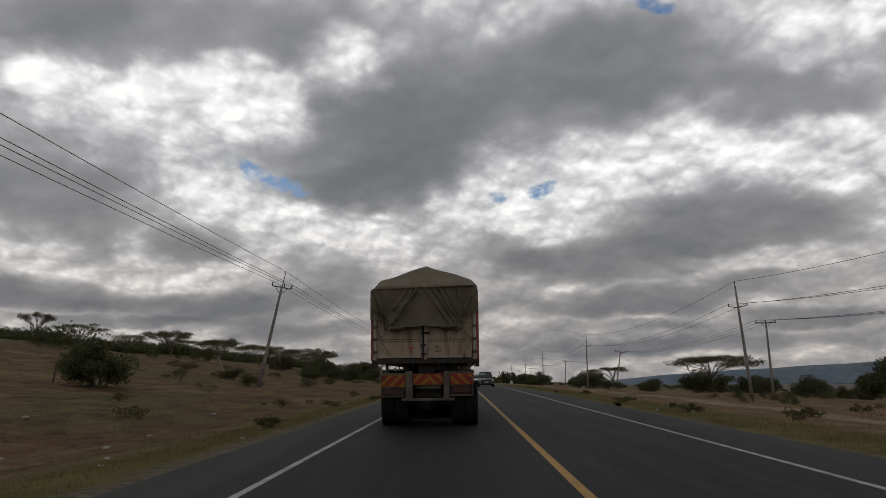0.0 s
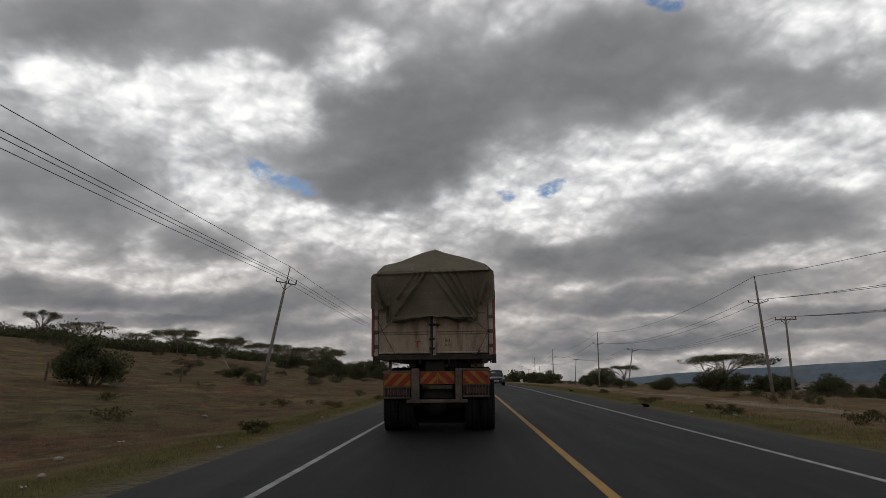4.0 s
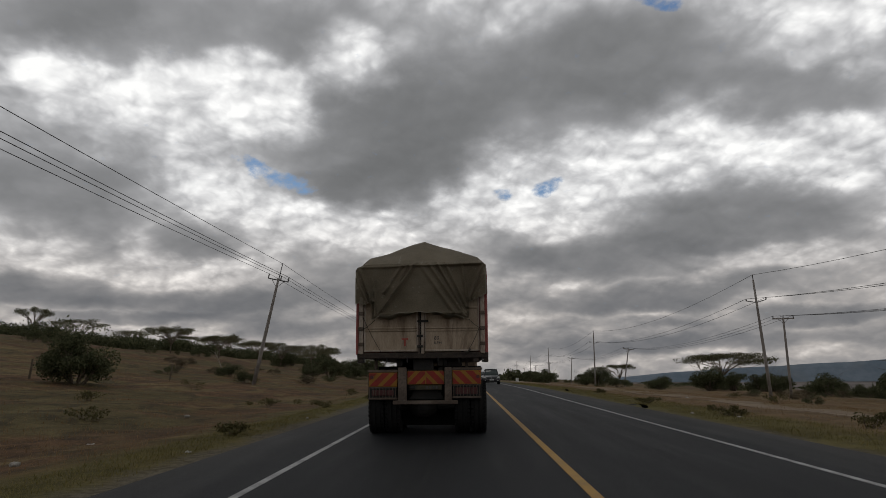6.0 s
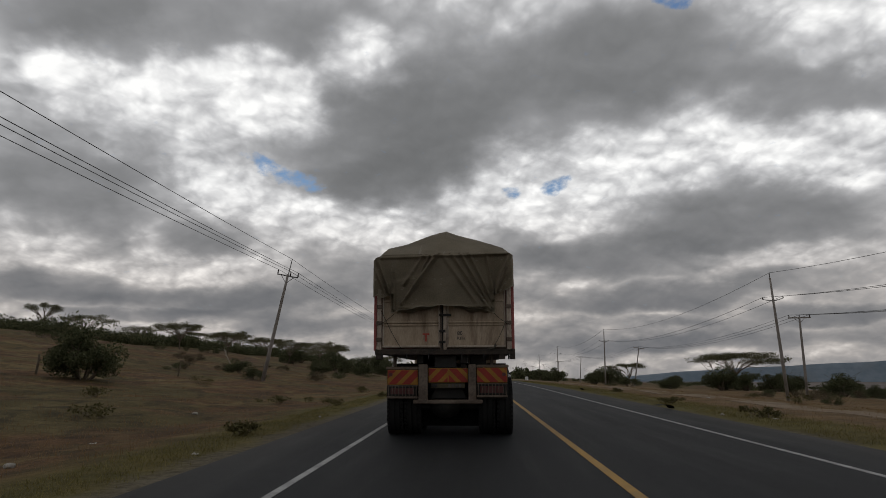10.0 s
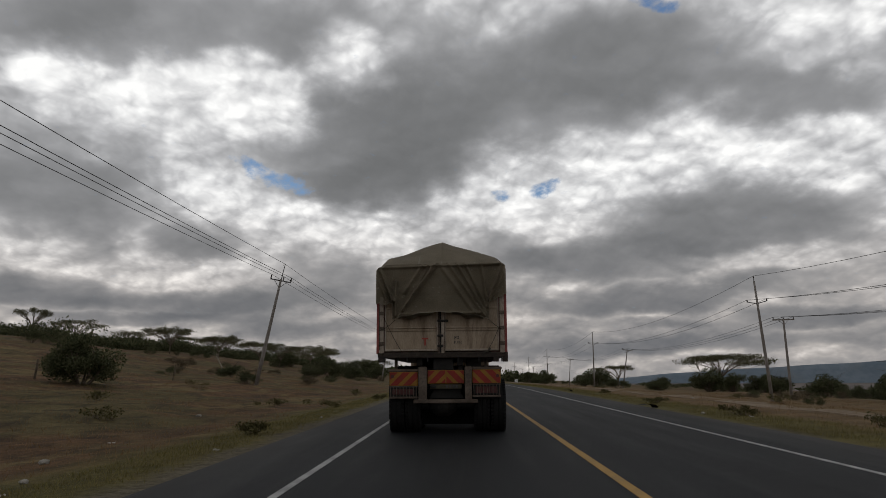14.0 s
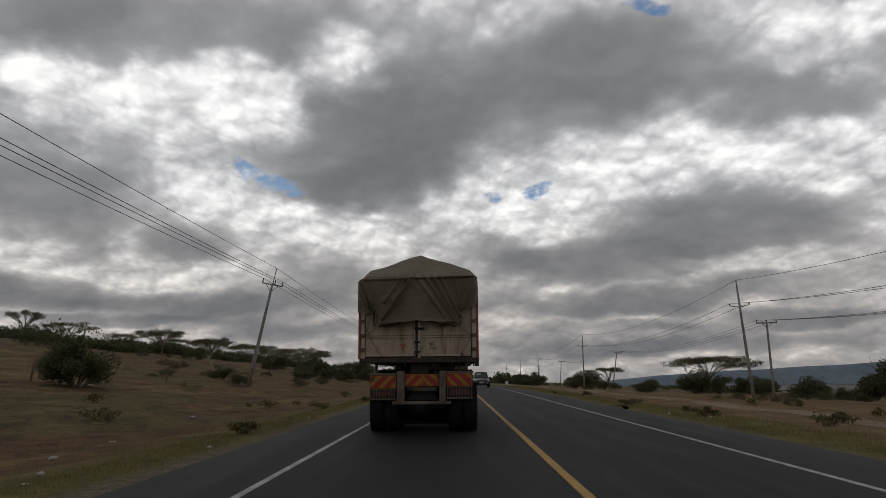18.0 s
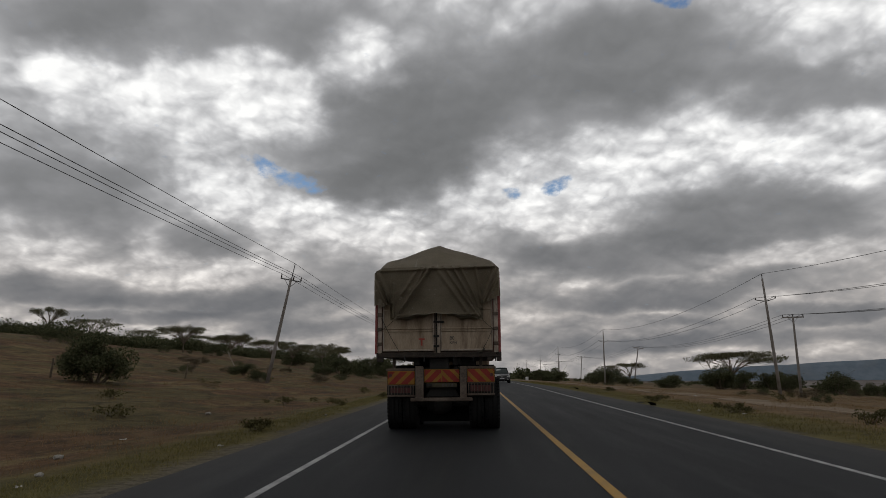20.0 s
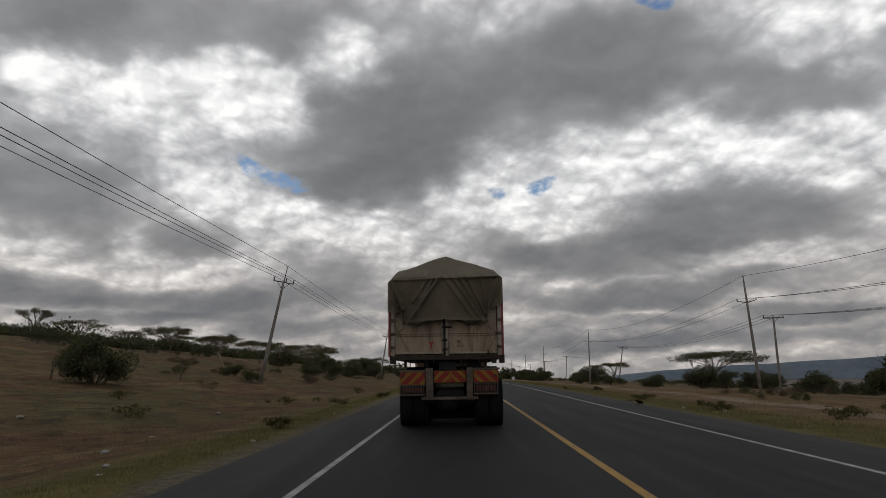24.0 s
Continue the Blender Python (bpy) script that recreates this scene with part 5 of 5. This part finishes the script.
def clump(at, high, wide, seed, label):
    """A knee-high weed by the road."""
    rng = np.random.default_rng(seed)
    plant = thing("weed_clump", at, label, "weed", "weeds along the verge")
    cs = [(rng.normal() * wide * 0.25, rng.normal() * wide * 0.25, high * (0.3 + 0.4 * rng.random())) for k in range(7)]
    bm = bmesh.new()
    for c in cs:
        limb(bm, (0, 0, -0.05), c, 0.012, 0.004, rng, 0.1)
    part("branchwork", bm, BARK, plant)
    leaf_part("leaves", rng, cs, [(wide * 0.2, wide * 0.2, high * 0.25)] * 7, 420, 0.04, WEED_LEAVES, plant)


for k, (x, y, high, wide) in enumerate(((-6.0, 21, 0.34, 0.9), (-6.6, 33, 0.4, 1.1), (-5.7, 40, 0.3, 0.8), (-12, 27, 0.5, 1.2), (-10, 38, 0.45, 1.1), (-16, 34, 0.6, 1.3), 
                                       (6.0, 26, 0.35, 0.8), (5.6, 34, 0.3, 0.9), (7.4, 22, 0.4, 1.2), (14, 42, 0.6, 1.2), (17, 56, 0.7, 1.4), (6.4, 48, 0.3, 0.8), (13.5, 30, 0.4, 0.9), (-18, 50, 0.8, 1.6), (-9, 55, 0.5, 1.1))):
    clump(land(x, y, 0.02), high, wide, 300 + k, "low dusty green weed clump on the verge")


def stone(at, size, seed, label, mat):
    rng = np.random.default_rng(seed)
    bm = bmesh.new()
    bmesh.ops.create_icosphere(bm, subdivisions=2, radius=size)
    for v in bm.verts:
        v.co *= 0.8 + 0.3 * rng.random()
        v.co.z *= 0.6
    ob = mesh_object("stone", bm, mat)
    ob.location = at
    tagged(ob, label, "stone", "stones in the grass")


for k, (x, y, size) in enumerate(((-8.3, 17.4, 0.09), (-6.9, 14.6, 0.06), (-9.4, 15.8, 0.08), (-10.5, 30, 0.10), (-5.6, 26, 0.05), (5.2, 27, 0.06), (-14, 24, 0.10), (9, 40, 0.08))):
    stone((x, y, float(ground_z(x, y)) + size * 0.35), size, 400 + k, "small pale stone lying in the grass", STONE)


def fence_post(at, lean, high):
    post = mesh_object("fence_post", tube([(0, 0, -0.2), (0.02, 0, high * 0.5), (0, 0.01, high)], [0.07, 0.065, 0.05], 8), BARK)
    post.matrix_basis = Matrix.Translation(at) @ pose(0, 0, 0, 0, lean, 0)
    tagged(post, "short dark weathered timber post in the grass", "post", "old fence posts")


for x, y, lean, high in ((-24.5, 62, 8, 1.3), (-26, 90, -5, 1.3), (-26.5, 47, 6, 1.2), (-27, 120, 4, 1.4)):
    fence_post(land(x, y), lean, high)


def marker(at):
    block = thing("marker_block", at, "white painted concrete road marker block", "marker", "road markers")
    part("body", box((-0.22, -0.15, -0.1), (0.22, 0.15, 0.75), 0.03), MARKER, block)
    part("plinth", box((-0.3, -0.22, -0.1), (0.3, 0.22, 0.12), 0.03), MARKER, block)


marker(land(9.0, 150))
marker(land(10.4, 172))


def tyre_scrap(at, seed):
    """A curled strip of shed tread on the shoulder."""
    rng = np.random.default_rng(seed)
    bm = bmesh.new()
    last = None
    for k in range(12):
        a = k / 11 * 2.6 - 0.4
        row = [bm.verts.new((math.cos(a) * 0.42 + rng.normal() * 0.01, s * (0.12 + 0.02 * rng.random()), 0.02 + max(0.0, math.sin(a)) * 0.13)) for s in (-1, 1)]
        if last:
            bm.faces.new((last[0], last[1], row[1], row[0]))
        last = row
    bmesh.ops.solidify(bm, geom=list(bm.faces), thickness=0.025)
    ob = mesh_object("tyre_scrap", bm, RUBBER)
    ob.matrix_basis = Matrix.Translation(at) @ pose(0, 0, 0, 0, 0, 35)
    tagged(ob, "curled strip of shed black tyre tread on the shoulder", "tyre scrap")


tyre_scrap((4.1, 29.0, 0.0), 3)
tyre_scrap((4.9, 52.0, float(ground_z(4.9, 52))), 4)


def litter(at, turn, size, seed):
    """A crumpled scrap of paper."""
    rng = np.random.default_rng(seed)
    bm = bmesh.new()
    bmesh.ops.create_grid(bm, x_segments=5, y_segments=4, size=size)
    for v in bm.verts:
        v.co.z = 0.012 + abs(rng.normal()) * size * 0.25
        v.co.y *= 0.6
    bmesh.ops.solidify(bm, geom=list(bm.faces), thickness=0.002)
    ob = mesh_object("paper_scrap", bm, PAPER)
    ob.matrix_basis = Matrix.Translation(at) @ pose(0, 0, 0, 0, 0, turn)
    tagged(ob, "crumpled pale scrap of litter beside the tar", "litter", "litter along the road")


for k, (x, y, size) in enumerate(((-5.6, 17.5, 0.05), (-9.0, 21.0, 0.07), (-6.4, 13.4, 0.04), (5.6, 24.5, 0.06))):
    litter((x, y, max(float(ground_z(x, y)), 0.0 if x > -4.9 else -9.0)), 40 * k, size, 600 + k)

# ---- oncoming cars ----
def loft(sections):
    """Skin over closed outlines that all have the same number of corners."""
    bm = bmesh.new()
    rings = [[bm.verts.new(p) for p in s] for s in sections]
    n = len(rings[0])
    for a, b in zip(rings, rings[1:]):
        for k in range(n):
            bm.faces.new((a[k], a[(k + 1) % n], b[(k + 1) % n], b[k]))
    bm.faces.new(rings[0][::-1])
    bm.faces.new(rings[-1])
    bmesh.ops.recalc_face_normals(bm, faces=bm.faces)
    return bm


def lower_section(s, w, zb, zt, crown):
    half = [(0.0, zb), (w * 0.86, zb), (w * 0.97, zb + 0.10), (w, zb + (zt - zb) * 0.45), (w * 0.985, zb + (zt - zb) * 0.75), (w * 0.93, zt - 0.02), (w * 0.70, zt + crown * 0.6), (0.0, zt + crown)]
    return [(x, s, z) for x, z in half] + [(-x, s, z) for x, z in half[-2:0:-1]]


def cabin_section(s, w0, w1, z0, z1):
    half = [(0.0, z0), (w0, z0), (w0 * 0.6 + w1 * 0.4, z0 + (z1 - z0) * 0.55), (w1, z1 - 0.05), (w1 * 0.8, z1 - 0.005), (0.0, z1 + 0.01)]
    return [(x, s, z) for x, z in half] + [(-x, s, z) for x, z in half[-2:0:-1]]


def car_wheel(car, x, y, r, rim_mat, spokes):
    h = 0.11
    tyre = part("wheel", lathe([(-h, r * 0.66), (-h - 0.006, r * 0.82), (-h + 0.01, r * 0.95), (-h * 0.6, r), (h * 0.6, r), (h - 0.01, r * 0.95), (h + 0.006, r * 0.82), (h, r * 0.66)], 28), RUBBER, car, smooth=True)
    tyre.location = (x, y, r)
    s = 1 if x > 0 else -1
    rim = lathe([(s * 0.02, 0.0), (s * 0.05, r * 0.2), (s * 0.02, r * 0.3), (s * 0.06, r * 0.6), (s * 0.1, r * 0.67), (0, r * 0.67)], 24)
    for k in range(spokes):
        m = Matrix.Rotation(2 * math.pi * k / spokes, 4, "X")
        made = bmesh.ops.create_cube(rim, size=1.0)["verts"]
        for v in made:
            v.co = m @ Vector((s * 0.075 + v.co.x * 0.03, v.co.y * 0.055, r * 0.36 + v.co.z * r * 0.6))
    part("rim", rim, rim_mat, tyre)


def suv(at, paint, label, wheels, lit, tall):
    """A five-door car that faces back along the road; its nose is at y = 0."""
    car = thing("car", at, label, "car", "oncoming cars")
    st = [(0.0, 0.70, 0.30, 0.62, 0.02), (0.06, 0.82, 0.24, 0.72, 0.03), (0.22, 0.88, 0.22, 0.82, 0.05), (0.75, 0.905, 0.22, 0.93, 0.07), (1.25, 0.915, 0.22, 1.00, 0.06),
          (1.8, 0.92, 0.22, 1.03, 0.0), (3.2, 0.92, 0.22, 1.06, 0.0), (4.2, 0.91, 0.24, 1.10, 0.0), (4.55, 0.86, 0.28, 1.10, 0.0), (4.66, 0.78, 0.34, 1.02, 0.0)]
    body = part("body", loft([lower_section(*s) for s in st]), paint, car, smooth=True)
    part("cabin_glass", loft([cabin_section(*s) for s in ((1.12, 0.80, 0.72, 1.0, 1.03), (1.95, 0.83, 0.60, 1.02, tall - 0.03), (2.7, 0.84, 0.62, 1.04, tall), (3.7, 0.84, 0.61, 1.06, tall - 0.03), (4.45, 0.80, 0.58, 1.08, tall - 0.20), (4.6, 0.78, 0.6, 1.06, 1.12))]), CAR_GLASS, car, "dark car glass", smooth=True)
    part("roof", loft([cabin_section(*s) for s in ((1.88, 0.64, 0.56, tall - 0.07, tall - 0.01), (2.7, 0.66, 0.6, tall - 0.05, tall + 0.03), (3.8, 0.65, 0.58, tall - 0.08, tall), (4.5, 0.60, 0.54, tall - 0.24, tall - 0.15))]), paint, car, smooth=True)
    for s in (-1, 1):
        for pts in (((0.79, 1.1, 1.0), (0.62, 1.95, tall - 0.03)), ((0.845, 2.65, 1.05), (0.63, 2.72, tall - 0.03)), ((0.845, 3.65, 1.06), (0.62, 3.75, tall - 0.06)), ((0.8, 4.5, 1.08), (0.6, 4.42, tall - 0.2))):
            part("pillar", tube([(s * pts[0][0], pts[0][1], pts[0][2]), (s * pts[1][0], pts[1][1], pts[1][2])], 0.035, 8), paint, car)
        mirror = part("mirror", box((s * 0.90 - 0.02 + (0 if s > 0 else -0.16), 1.42, 0.98), (s * 0.90 + 0.02 + (0.16 if s > 0 else 0), 1.56, 1.13), 0.03), paint, car)
        part("headlight", prism([(s * 0.52, 0.66), (s * 0.86, 0.70), (s * 0.87, 0.82), (s * 0.60, 0.76)], 0.015, 0.20), LAMP_GLASS, car, "clear headlamp")
        part("fog_lamp", tube([(s * 0.66, -0.005, 0.42), (s * 0.66, 0.06, 0.42)], 0.05, 14), FOG_GLOW if lit else LAMP_GLASS, car, "round fog lamp")
        part("wheel_arch", tube([(s * 0.86, 0.90, 0.36), (s * 0.925, 0.90, 0.36)], 0.40, 24), BLACK_PLASTIC, car)
        part("wheel_arch", tube([(s * 0.86, 3.62, 0.36), (s * 0.925, 3.62, 0.36)], 0.40, 24), BLACK_PLASTIC, car)
        part("sill_strip", box((s * 0.915 - 0.02, 1.35, 0.24), (s * 0.915 + 0.02, 3.2, 0.31), 0.01), CHROME if not lit else BLACK_PLASTIC, car)
        for k, mat in enumerate(wheels):
            car_wheel(car, s * 0.83, 0.90 + 2.72 * k, 0.355, mat if (s < 0 or k) else ALLOY, 5 if mat is ALLOY else 0)
        for yy in (2.3, 3.3):
            part("door_handle", box((s * 0.92 - 0.015, yy, 0.90), (s * 0.92 + 0.015, yy + 0.2, 0.94), 0.008), CHROME, car)
    grille = part("grille", box((-0.50, -0.012, 0.60), (0.50, 0.05, 0.76), 0.02), BLACK_PLASTIC, car, "dark grille")
    for z in (0.64, 0.70):
        part("grille_bar", box((-0.47, -0.022, z - 0.01), (0.47, -0.005, z + 0.012), 0.004), CHROME if lit else BLACK_PLASTIC, grille)
    part("emblem", tube([(0, -0.03, 0.68), (0, -0.01, 0.68)], 0.055, 16), CHROME, grille)
    part("bumper_intake", box((-0.52, -0.004, 0.30), (0.52, 0.05, 0.42), 0.02), BLACK_PLASTIC, car)
    plate = part("number_plate", box((-0.24, -0.03, 0.46), (0.24, -0.012, 0.56), 0.004), PLATE_WHITE, car, "white number plate")
    for k in range(5):
        part("bar", box((-0.17 + k * 0.07, -0.034, 0.485), (-0.125 + k * 0.07, -0.028, 0.535)), BLACK_LETTER, plate)
    part("wiper", tube([(-0.5, 1.12, 1.05), (0.1, 1.2, 1.08)], 0.012, 5), BLACK_PLASTIC, car)
    return car


suv((1.55, 84.0, float(fall(84)) - 0.004), BLACK_PAINT, "glossy black estate car driving on the tarmac with one yellow rim", (GOLD_RIM, ALLOY), False, 1.66)
suv((1.45, 122.0, float(fall(122)) - 0.004), SILVER_PAINT, "silver estate car driving on the tarmac with lit fog lamps", (ALLOY, ALLOY), True, 1.70)
